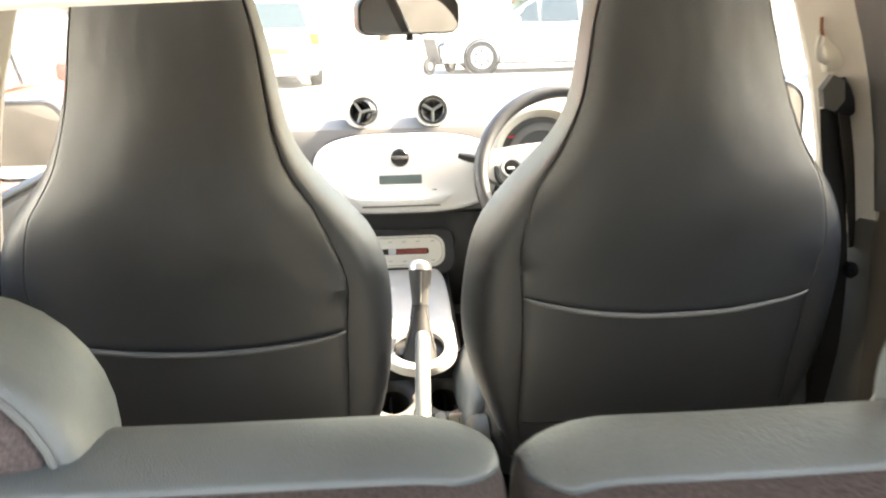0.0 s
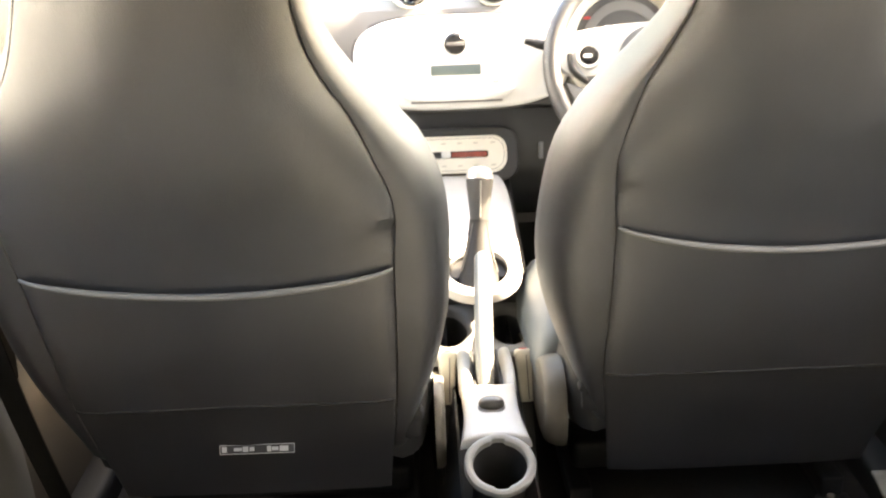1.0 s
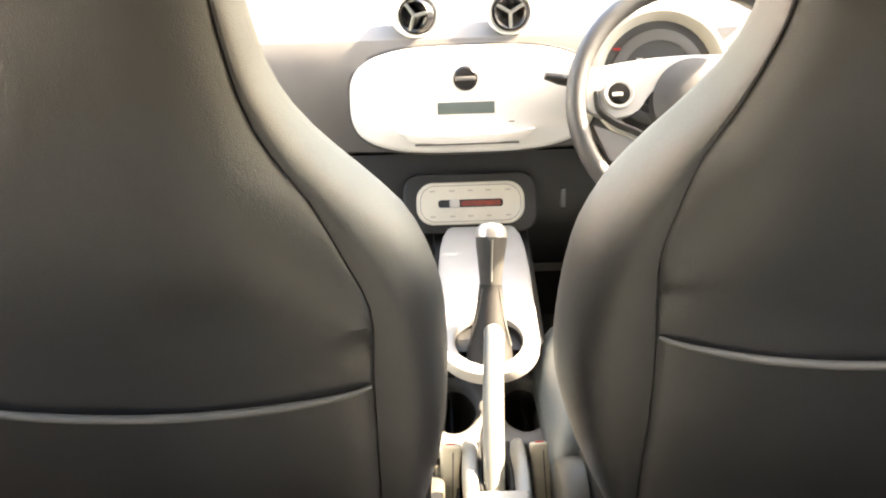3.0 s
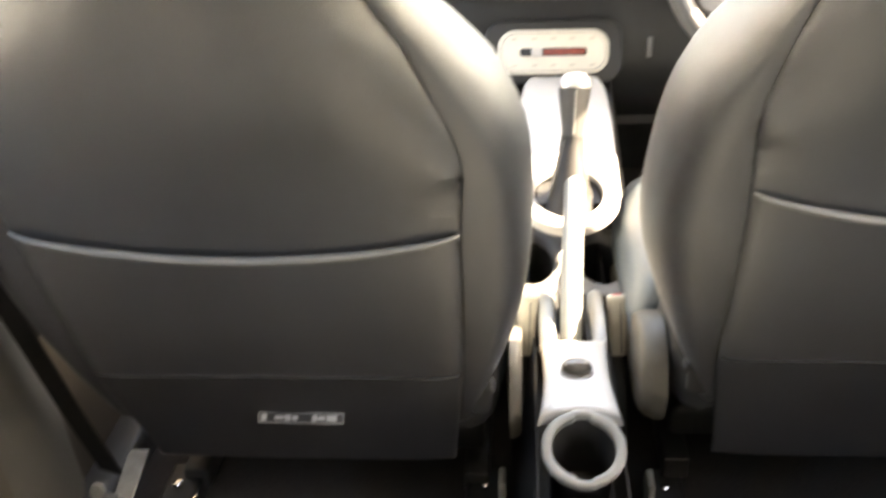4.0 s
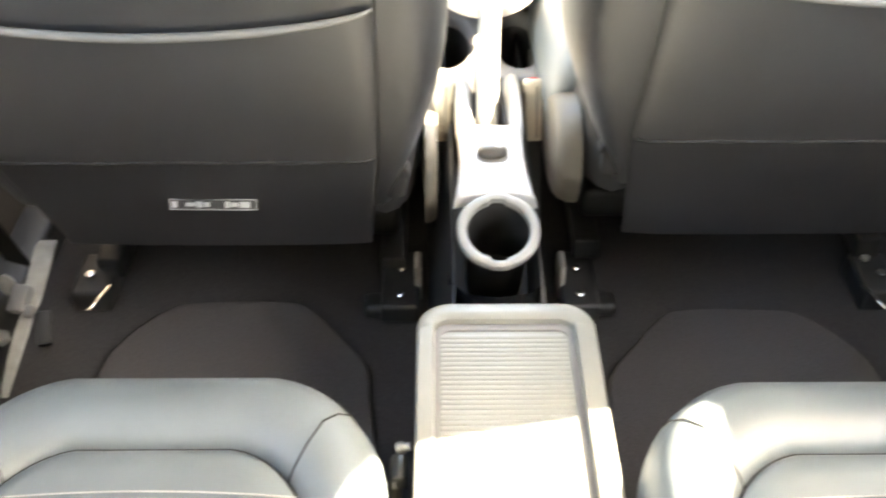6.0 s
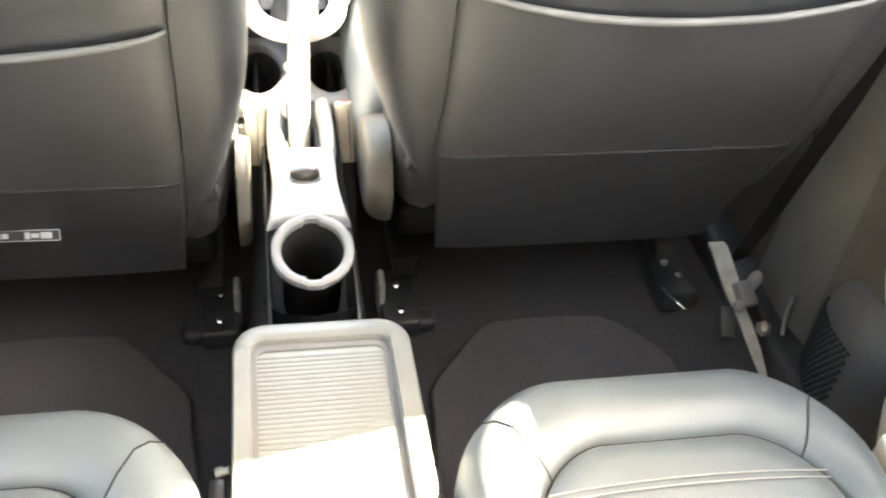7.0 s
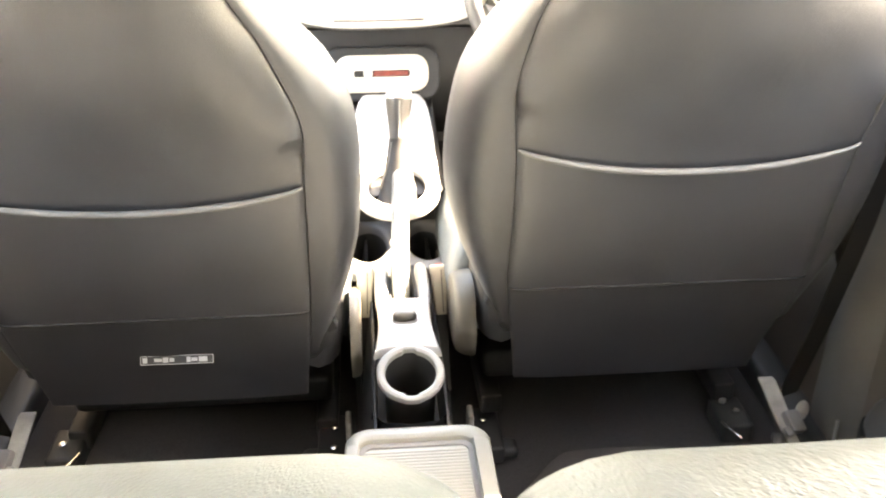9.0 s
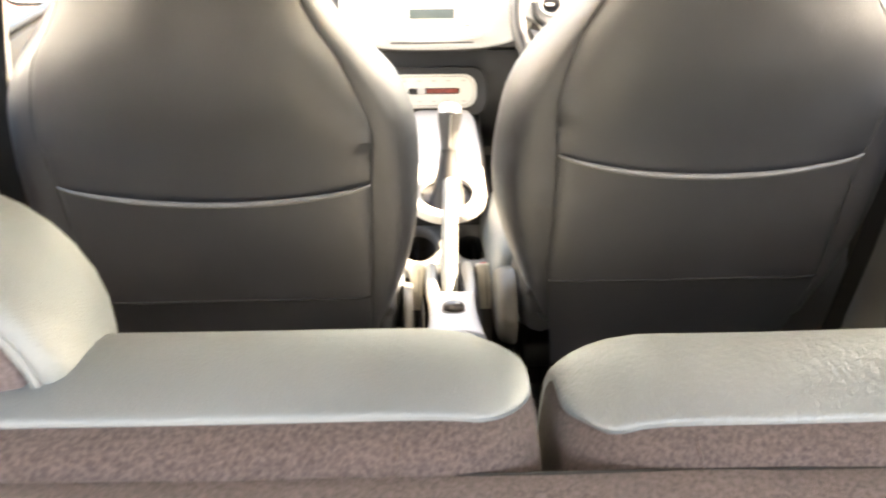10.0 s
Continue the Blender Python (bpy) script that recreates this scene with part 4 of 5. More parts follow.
# ---- storage box between the rear seats ----
def storage_box():
    t = thing("storage_box", "silver-topped storage box with a ribbed sliding lid", "console box", (0.0065, -0.0075, 0))
    part("case", loft([[(x, y, z) for x, y in rrect(w, 0.675, 0.03, 5, 0, 0.9525)] for w, z in ((0.150, 0.34), (0.165, 0.50), (0.170, 0.535))]), BLACK, t)
    outer, inner = rrect(0.180, 0.683, 0.034, 8, 0, 0.9505), rrect(0.140, 0.640, 0.016, 8, -0.002, 0.9455)
    part("rim", frame_plate(outer, inner, 0.520, 0.5525, 0.008), SOFT_SILVER, t, "silver rim", 40)
    part("channel", frame_plate(rrect(0.141, 0.641, 0.016, 8, -0.002, 0.9455), rrect(0.128, 0.627, 0.012, 8, -0.002, 0.9435), 0.53, 0.5455, 0.001), GREY, t)
    lid = part("lid", box(0.132, 0.627, 0.006, (-0.003, 0.9435, 0.5405), 0.001, 1), SOFT_SILVER, t, "ribbed sliding lid")
    bm = bmesh.new()
    n, w = 8, 0.126
    ring = [(0.0029 * math.cos(math.pi * k / n), 0.0010 * math.sin(math.pi * k / n)) for k in range(n + 1)]
    a = [bm.verts.new((-w / 2, y, z)) for y, z in ring]
    b = [bm.verts.new((w / 2, y, z)) for y, z in ring]
    for i in range(n):
        bm.faces.new((a[i], a[i + 1], b[i + 1], b[i]))
    bm.faces.new(a)
    bm.faces.new(b[::-1])
    slat = finish(bm, "slat", SOFT_SILVER)
    for k in range(96):
        ob = new("slat", slat)
        ob.parent = lid
        ob.location = (-0.003, 1.249 - 0.0060 * k, 0.5436)
    teeth = [box(0.0014, 0.0030, 0.002, (0.0655, 1.215 - 0.0120 * k, 0.5455)) for k in range(34)]
    part("guide_teeth", merged(*teeth), GREY, t)
    return t


storage_box()


# ---- rear seats ----
def rear_cushion(s, at, label):
    """A rear cushion: rolled border, sunk middle panel, two pale stitched lines."""
    t = thing("rear_cushion", label, "car seat", at, "rear cushions")
    w, d = 0.388, 0.54
    base = rrect(w, d, 0.10, 10, 0, -d / 2)

    def ring(inset, z):
        # the front bows forward, its border is wider than the side borders
        out = []
        for x, y in base:
            f = max(0.0, (y + d) / d)
            yy = y + 0.030 * f * (1 - (x / (w / 2)) ** 2)
            k, q = 1 - 0.86 * inset / (w / 2), 1 - inset / (d / 2)
            back = 0.019 * max(0.0, min(1.0, (inset - 0.03) / 0.03)) * f
            out.append(Vector((x * k, -d / 2 - back + (yy + d / 2) * q, z)))
        return out

    over = ((0.012, 0.40), (0.006, 0.50), (0.0, 0.545), (-0.004, 0.575), (-0.003, 0.597), (0.003, 0.615), (0.015, 0.631), (0.030, 0.639), (0.046, 0.639), (0.058, 0.633), (0.0635, 0.626), (0.066, 0.619))
    rings = [ring(inset, z) for inset, z in over]
    part("border", loft(rings), LEATHER_REAR, t, sharp=60)
    panel = [ring(0.0668, 0.618), ring(0.0675, 0.626), ring(0.072, 0.631), ring(0.09, 0.633), ring(0.13, 0.630)]
    part("middle_panel", loft(panel), LEATHER_REAR, t, sharp=60)
    part("panel_seam", tube(ring(0.0664, 0.6245), 0.0011, 6, True), SEAM, t)
    for at in (5, 16):
        line = [rg[at] for rg in rings[4:]]
        part("corner_seam", tube([p + Vector((0, 0.0002, 0.0003)) for p in line], 0.0009, 6), SEAM, t)
    for y in (-0.115, -0.1225):
        part("stitch_line", tube([(x, y - 0.006 * (x / 0.12) ** 2, 0.6338) for x in [-0.127 + 0.254 * k / 14 for k in range(15)]], 0.0007, 6), STITCH, t, "pale stitched line")
    part("side_valance", box(0.014, 0.38, 0.16, (s * 0.207, -0.275, 0.552), 0.006), CREAM, t, "pale plastic side")
    part("pivot_bracket", merged(box(0.016, 0.030, 0.020, (-s * 0.203, -0.022, 0.528), 0.004, 2), box(0.010, 0.018, 0.030, (-s * 0.200, -0.036, 0.518), 0.003, 2)), LATCH, t, "worn steel pivot")
    part("pivot_bolt", turned([(0, 0), (0.007, 0), (0.007, 0.005), (0.0045, 0.008), (0.0045, 0.013), (0, 0.013)], 10, Matrix.Translation((-s * 0.202, 0.002, 0.531)) @ pose(0, 0, 0, 0, -70 * s, 0)), STEEL, t)
    return t


rear_cushion(-1, (-0.303, 1.146, -0.045), "grey leather rear cushion with two pale stitched lines")
rear_cushion(1, (0.306, 1.138, -0.045), "grey leather rear cushion half in sunlight")


def rear_backrest(s, inner_x, label):
    """A folding rear backrest: a carpeted body with a leather cover let into its top and front."""
    t = thing("folding_rear_seat", label, "car seat", (0, 0, 0), "rear backrests")
    prof = [(0.456, 1.03), (0.454, 1.052), (0.456, 1.068), (0.4635, 1.078), (0.477, 1.0835), (0.495, 1.0885), (0.515, 1.0905), (0.537, 1.0885), (0.557, 1.0805), (0.573, 1.065), (0.584, 1.04), (0.60, 0.95), (0.63, 0.80), (0.66, 0.66)]
    arc = [0.0]
    for a, b in zip(prof, prof[1:]):
        arc.append(arc[-1] + math.dist(a, b))
    ytab, ztab = list(zip(arc, [p[0] for p in prof])), list(zip(arc, [p[1] for p in prof]))
    wide, R = 0.60, 0.055

    def surface(e, v):
        f = min(e, wide - e)
        i = 0.42 * (R - math.sqrt(max(0.0, R * R - max(0.0, R - f) ** 2)))
        y, z = curve_at(ytab, v), curve_at(ztab, v)
        up = max(0.0, min(1.0, (z - 0.93) / 0.12))
        wob = 0.0022 * noise.noise((e * 9, 5 * z, 3 + s)) * up
        return Vector((inner_x + s * e, y + (0.51 - y) * i / 0.06 * up, z - i * up + wob - (0.011 if s > 0 else 0.0045)))

    es = [0, 0.002, 0.005, 0.01, 0.016, 0.024, 0.034, 0.046, 0.06, 0.09, 0.13, 0.18, 0.24, 0.30, 0.36, 0.42, 0.48, 0.53, 0.56, 0.58, 0.59, 0.60]
    vs = [arc[-1] * k / 60 for k in range(61)]
    low = [(0.66, 0.62), (0.56, 0.60), (0.50, 0.8)]
    rings = [[surface(e, v) for v in vs] + [(inner_x + s * e, y, z) for y, z in low] for e in es]
    part("back_carpet", loft(rings), BOOT, t, "brown-grey carpeted back")
    # leather, its corners rounded and its edge rolled under
    seam, end = arc[4], arc[-1] - 0.02
    grid = []
    ds = [0, 0.0006, 0.0018, 0.0035, 0.006, 0.01, 0.015, 0.021, 0.028, 0.036, 0.046, 0.058, 0.07, 0.085, 0.10, 0.115, 0.13, 0.16, 0.20, 0.26, 0.34, end - seam]
    ps = [0, 0.0008, 0.002, 0.004, 0.008, 0.014, 0.022, 0.032, 0.046, 0.06, 0.08, 0.11, 0.15, 0.19, 0.23, 0.27, 0.31, 0.35, 0.40, 0.46, 0.52, 0.555, 0.585, 0.60]
    for d in ds:
        row = []
        first = 0.003 + 0.030 * (1 - math.sqrt(max(0.0, 1 - max(0.0, 1 - d / 0.034) ** 2)))
        for p in ps:
            e, v = first + p / 0.60 * (wide - 0.003 - first), seam + d
            if s > 0:
                v -= 0.0035 * math.exp(-((e - 0.020) / 0.008) ** 2) * max(0.0, 1 - d / 0.02)
            q = surface(e, v)
            along, over = surface(e + 0.0005, v) - surface(e - 0.0005, v), surface(e, v + 0.0005) - surface(e, v - 0.0005)
            n = along.cross(over) * s
            n.normalize()
            edge = min(d, p, 0.6 - p)
            lift = -0.0015 if edge <= 0 else 0.0035 * math.sqrt(max(0.0, 1 - max(0.0, 1 - edge / 0.0035) ** 2))
            row.append(q + n * lift)
        grid.append(row)
    part("cover", loft(grid, False), LEATHER_REAR if s < 0 else LEATHER_CREASED, t, "grey leather cover", sharp=80)
    at = 0.062 if s < 0 else 0.055
    part("carpet_seam", tube([surface(at + 0.002 * math.sin(40 * v), v) for v in (arc[1], arc[2], arc[3], arc[4] - 0.006)], 0.0009, 6), BOOT, t)
    return t


rear_backrest(-1, -0.007, "grey leather rear backrest with carpeted back")
rear_backrest(1, 0.002, "creased grey leather rear backrest with carpeted back")


def rear_headrest(s):
    t = thing("rear_headrest", "round grey leather rear headrest with carpeted back", "headrest", (-0.335 if s < 0 else 0.345, 0, 0), "rear headrests")
    def ring(w, h, z0, y, r):
        return [(x, y, z) for x, z in rrect(w, h, r, 8, 0, z0)]
    rings = [ring(0.206, 0.156, 1.060, 0.503, 0.072), ring(0.214, 0.164, 1.060, 0.4985, 0.076), ring(0.221, 0.171, 1.060, 0.4965, 0.079), ring(0.232, 0.180, 1.059, 0.4985, 0.082), ring(0.240, 0.187, 1.058, 0.503, 0.083), ring(0.246, 0.187, 1.057, 0.512, 0.083), ring(0.248, 0.188, 1.058, 0.53, 0.083), ring(0.245, 0.190, 1.060, 0.55, 0.083), ring(0.236, 0.190, 1.062, 0.575, 0.08), ring(0.212, 0.172, 1.058, 0.597, 0.074), ring(0.17, 0.13, 1.05, 0.610, 0.055)]
    part("cover", loft(rings), LEATHER_REAR, t, sharp=60)
    part("piping", tube(ring(0.220, 0.170, 1.060, 0.4966, 0.079), 0.0022, 6, True), LEATHER_REAR, t)
    part("back_carpet", loft([ring(0.213, 0.163, 1.060, 0.500, 0.076), ring(0.209, 0.159, 1.060, 0.4955, 0.074), ring(0.182, 0.132, 1.060, 0.492, 0.062)]), PATCH, t, "pinkish-grey carpet patch", 60)
    return t


rear_headrest(-1)
rear_headrest(1)
bay_flap = thing("load_bay_flap", "brown-grey carpet flap behind the rear seats", "carpet flap", (0, 0, 0))
fold = [(0.4595, 1.056), (0.457, 1.0595), (0.450, 1.0600), (0.440, 1.058), (0.428, 1.050), (0.418, 1.02), (0.420, 0.92), (0.45, 0.62), (0.458, 0.62), (0.432, 0.92), (0.432, 1.02), (0.445, 1.045), (0.455, 1.05)]
part("panel", loft([[(x, y + 0.0012 * noise.noise((x * 14, y * 40, 2)), z + 0.005 - 0.011 * x + 0.0012 * noise.noise((x * 18, y * 60, 7))) for y, z in fold] for x in [-0.62 + 0.02 * k for k in range(63)]]), BOOT, bay_flap)
part("edge_binding", tube([(x, 0.4588, 1.0575 + 0.005 - 0.011 * x + 0.0010 * noise.noise((x * 18, 4, 7))) for x in [-0.62 + 0.02 * k for k in range(63)]], 0.0016, 6), SEAM, bay_flap, "dark sewn edge")
solid("load_floor", box(1.24, 0.62, 0.02, (0, 0.16, 0.60), 0.005), BOOT, "brown-grey carpeted load floor", "load floor", "structure")


# ---- floor mats ----
def floor_mat(s, label):
    out = [(-0.17, 1.30), (-0.165, 1.40), (-0.11, 1.475), (-0.06, 1.49), (0.05, 1.49), (0.085, 1.472), (0.12, 1.43), (0.155, 1.385), (0.165, 1.33), (0.165, 1.05), (-0.17, 1.05)]
    line = smooth_path([(s * -x, y, 0) for x, y in out + out[:1]], 4)[:-1]
    return solid("floor_mat", slab([(p.x + s * 0.31, p.y - (0.018 if s > 0 else 0.0)) for p in line], 0.341, 0.350, 0.004), MAT, label, "floor mat", "", "floor mats")


floor_mat(-1, "black pile mat on the passenger-side rear floor")
floor_mat(1, "black pile mat on the driver-side rear floor")


# ---- dashboard ----
def dashboard():
    t = thing("dashboard", "grey textile dashboard with a white centre pod", "dashboard", (-0.0135, 0, -0.005))
    prof = [(2.615, 1.082), (2.45, 1.083), (2.28, 1.077), (2.17, 1.066), (2.125, 1.052), (2.107, 1.02), (2.105, 0.97), (2.112, 0.91), (2.13, 0.868), (2.17, 0.852), (2.24, 0.845), (2.28, 0.72), (2.36, 0.55), (2.60, 0.50)]
    xs = [-0.65, -0.6, -0.45, -0.3, -0.15, 0, 0.15, 0.3, 0.45, 0.6, 0.65]
    part("body", loft([[(x, y + 0.06 * (abs(x) / 0.65) ** 3, z) for y, z in prof] for x in xs]), DASH, t)
    part("underside", loft([[(x, y, z) for y, z in ((2.13, 0.862), (2.18, 0.848), (2.30, 0.84), (2.33, 0.6), (2.28, 0.6), (2.15, 0.70), (2.115, 0.80))] for x in (-0.25, -0.1, 0, 0.1, 0.25)]), BLACK, t)
    # centre pod
    m = Matrix.Translation((0.0, 2.104, 0.948)) @ pose(0, 0, 0, 82, 0, 0)
    outline = []
    for k in range(72):
        a = 2 * math.pi * k / 72
        q = (abs(math.cos(a)) ** 3.2 + abs(math.sin(a)) ** 3.2) ** (-1 / 3.2)
        outline.append(((0.186 if math.cos(a) < 0 else 0.208) * math.cos(a) * q, 0.009 + 0.085 * math.sin(a) * q))
    pod = part("centre_pod", slab(outline, -0.02, 0.022, 0.014, m), WHITE, t, "glossy white pod", 60)
    # Solid dark plate whose colour stands for the shaded gap round the pod.
    part("pod_shadow_gap", slab([(x * 1.025, y * 1.05) for x, y in outline], -0.02, 0.004, 0.002, m), DARK_GREY, pod)
    part("display", slab(rrect(0.091, 0.019, 0.0015, 3, 0.0, -0.0035), 0.018, 0.0232, 0.0004, m), SCREEN, pod, "grey display")
    clock = part("clock", turned([(0, 0), (0.0195, 0), (0.0195, 0.006), (0.0165, 0.009), (0.0, 0.0095)], 32, m @ Matrix.Translation((0, 0.043, 0.018))), GLOSS_BLACK, pod, "round black dial")
    part("clock_bar", moved(box(0.032, 0.006, 0.002, (0, 0.0, 0.0098), 0.001), m @ Matrix.Translation((0, 0.043, 0.018))), GREY, clock)
    part("slot", slab(rrect(0.010, 0.0016, 0.0007, 3, 0.072, -0.027), 0.02, 0.0226, 0, m), SEAM, pod)
    lip = [(-0.108, -0.038), (-0.092, -0.052), (-0.05, -0.058), (0.05, -0.058), (0.092, -0.052), (0.108, -0.038), (0.09, -0.041), (0.05, -0.044), (-0.05, -0.044), (-0.09, -0.041)]
    part("lip", slab(lip, 0.015, 0.042, 0.003, m), WHITE, pod)
    # Grey bar drawn in as the shadow below the lip.
    part("lip_shade", slab(rrect(0.168, 0.0034, 0.0016, 3, 0, -0.0605), 0.01, 0.0235, 0, m), GREY, pod)
    # climate panel under the pod
    c = Matrix.Translation((0.003, 2.085, 0.787)) @ pose(0, 0, 0, 72, 0, 0)
    house = part("climate_housing", slab(rrect(0.222, 0.10, 0.03, 8), -0.06, 0.006, 0.006, c), BLACK, t, "black climate housing")
    part("climate_panel", slab(rrect(0.178, 0.070, 0.028, 8), 0.004, 0.0125, 0.005, c), CREAM, house, "cream climate panel")
    part("climate_groove", frame_plate(rrect(0.166, 0.060, 0.025, 8), rrect(0.164, 0.058, 0.024, 8), 0.012, 0.0129, 0.0002, c), GREY, house)
    part("slider_slot", slab(rrect(0.106, 0.0125, 0.004, 4, 0.0, 0), 0.012, 0.0132, 0, c), GLOSS_BLACK, house)
    part("amber_scale", slab(rrect(0.066, 0.009, 0.002, 4, 0.017, 0), 0.0125, 0.0136, 0, c), AMBER, house, "dark red scale")
    part("slider", slab(rrect(0.017, 0.0145, 0.004, 4, -0.026, 0), 0.0125, 0.021, 0.002, c), SILVER, house, "silver slider")
    for x in (-0.062, -0.03, 0.0, 0.03, 0.062):
        for y in (-0.021, 0.021):
            part("key_mark", slab(rrect(0.009, 0.0028, 0.0008, 2, x, y), 0.012, 0.0128, 0, c), FAINT, house)
    part("switch", box(0.010, 0.012, 0.034, (0.160, 2.118, 0.782), 0.003), GREY, t, "small grey rocker switch")
    # ball vents on the top
    for x, yaw in ((-0.075, -38), (0.075, -4)):
        v = Matrix.Translation((x, 2.135, 1.088)) @ pose(0, 0, 0, 84, 0, -0.3 * yaw)
        vent = part("vent", turned([(0.0, -0.06), (0.034, -0.06), (0.0365, -0.02), (0.0365, 0.0), (0.034, 0.006), (0.030, 0.003), (0.029, -0.012), (0, -0.02)], 40, v), WHITE, t, "white-rimmed ball vent")
        ball = v @ pose(0, 0, 0, 0, 0.8 * yaw, 0)
        part("vent_ball", turned([(0.0, -0.02), (0.0285, -0.012), (0.028, 0.004), (0.0245, 0.013), (0.022, 0.011), (0.021, 0.0), (0.0, -0.006)], 36, ball), GLOSS_BLACK, vent)
        for a in ((270, 30, 150) if x > 0 else (125, 250, 10)):
            part("vent_spoke", tube([ball @ Vector((0, 0, 0.010)), ball @ Vector((0.024 * math.cos(radians(a)), 0.024 * math.sin(radians(a)), 0.011))], 0.003, 8), SOFT_SILVER, vent)
    # instrument cluster
    k = Matrix.Translation((0.306, 2.092, 0.984)) @ pose(0, 0, 0, 80, 0, 0)
    cl = part("cluster_hood", turned([(0.100, -0.08), (0.110, -0.02), (0.112, 0.012), (0.109, 0.022), (0.102, 0.024), (0.096, 0.018), (0.089, 0.0), (0.0, -0.005)], 48, k), CREAM, t, "pale cluster hood")
    part("dial_face", turned([(0.0, -0.004), (0.0885, -0.003), (0.088, 0.0), (0, 0.0005)], 40, k), DARK_GREY, cl)
    part("dial_ring", frame_plate([(0.075 * math.cos(2 * math.pi * j / 48), 0.075 * math.sin(2 * math.pi * j / 48)) for j in range(48)], [(0.058 * math.cos(2 * math.pi * j / 48), 0.058 * math.sin(2 * math.pi * j / 48)) for j in range(48)], 0.0, 0.003, 0.0006, k), GREY, cl)
    part("needle", moved(box(0.012, 0.004, 0.002, (-0.066, 0.046, 0.0045), 0.0005, 1), k), RED, cl, "red pointer")
    for x in (-0.03, 0.004, 0.024):
        part("dial_mark", moved(box(0.010, 0.007, 0.001, (x, 0.028, 0.004)), k), PALE_PRINT, cl)
    return t


dashboard()


def steering_wheel():
    t = thing("steering_wheel", "black three-spoke steering wheel with silver buttons", "steering wheel", (0.3315, 2.0, 0.958))
    m = pose(0, 0, 0, 65, 0, 0)
    part("rim", moved(tube([(0.181 * math.cos(2 * math.pi * k / 56), 0.181 * math.sin(2 * math.pi * k / 56), 0) for k in range(56)], 0.0155, 12, True), m), LEATHER, t)
    part("hub", moved(merged(turned([(0, -0.05), (0.055, -0.05), (0.068, -0.02), (0.066, 0.006), (0.05, 0.018), (0, 0.022)], 36)), m), DARK_GREY, t)
    top = [(-0.172, 0.030), (-0.165, 0.052), (-0.12, 0.062), (-0.05, 0.070), (0, 0.072), (0.05, 0.070), (0.12, 0.062), (0.165, 0.052), (0.172, 0.030)]
    under = [(0.170, 0.0), (0.150, -0.016), (0.122, -0.022), (0.092, -0.012), (0.074, 0.012), (0.05, 0.028), (0, 0.034), (-0.05, 0.028), (-0.074, 0.012), (-0.092, -0.012), (-0.122, -0.022), (-0.150, -0.016), (-0.170, 0.0)]
    part("spoke", slab([(q.x, q.y) for q in smooth_path([(x, y, 0) for x, y in top + under + top[:1]], 3)[:-1]], -0.014, 0.002, 0.004, m), SILVER, t, "silver twin spoke")
    part("spoke", slab(rrect(0.05, 0.13, 0.012, 5, 0, -0.11), -0.02, -0.004, 0.004, m), DARK_GREY, t)
    for v in (-1, 1):
        knob = part("button_ring", turned([(0.0, 0.0), (0.0235, 0.0), (0.0235, 0.006), (0.021, 0.009), (0.0175, 0.008), (0, 0.006)], 28, m @ Matrix.Translation((v * 0.117, 0.014, 0.002))), SILVER, t, "silver button ring")
        part("button", turned([(0, 0), (0.017, 0), (0.0165, 0.003), (0, 0.0055)], 20, m @ Matrix.Translation((v * 0.117, 0.014, 0.0075))), GLOSS_BLACK, knob)
        part("button_cross", moved(box(0.016, 0.006, 0.003, (v * 0.117 - 0.003, 0.012, 0.0138), 0.001, 1), m), SILVER, knob)
        loop = smooth_path([(v * 0.150, 0.020, 0.0), (v * 0.146, -0.008, 0.003), (v * 0.122, -0.030, 0.004), (v * 0.09, -0.045, 0.003), (v * 0.07, -0.06, 0.0)], 4)
        part("thumb_bar", moved(tube(loop, 0.0065, 8, flat=0.7), m), BLACK, t)
        part("thumb_pad", slab([(v * 0.158, -0.030), (v * 0.128, -0.040), (v * 0.085, -0.060), (v * 0.075, -0.085), (v * 0.10, -0.105), (v * 0.135, -0.085)], -0.012, 0.0, 0.003, m), GREY, t)
    part("column", tube([(0, 0.02, -0.012), (0, 0.22, -0.10)], 0.045, 16), BLACK, t)
    part("stalk", tube([(-0.05, 0.06, -0.01), (-0.13, 0.065, 0.01), (-0.20, 0.06, 0.03), (-0.222, 0.058, 0.036)], [0.008, 0.007, 0.009, 0.006], 10), BLACK, t, "black stalk")
    return t


steering_wheel()


def inside_mirror():
    t = thing("rear_view_mirror", "black-framed rear-view mirror under the windscreen", "car mirror", (0.0095, 1.955, 1.284))
    m = pose(0, 0, 0, 91, 0, 15)
    part("housing", slab(rrect(0.205, 0.072, 0.022, 6), -0.03, 0.004, 0.004, m), BLACK, t)
    part("glass", slab(rrect(0.197, 0.064, 0.019, 6), 0.003, 0.0048, 0, m), MIRROR, t, "mirror glass")
    part("lever", box(0.014, 0.006, 0.012, (0.0, 0.012, -0.042), 0.002), BLACK, t)
    part("arm", tube([(0, 0.03, 0.01), (0, 0.06, 0.05), (0, 0.02, 0.075)], 0.008, 8), BLACK, t)
    return t


inside_mirror()


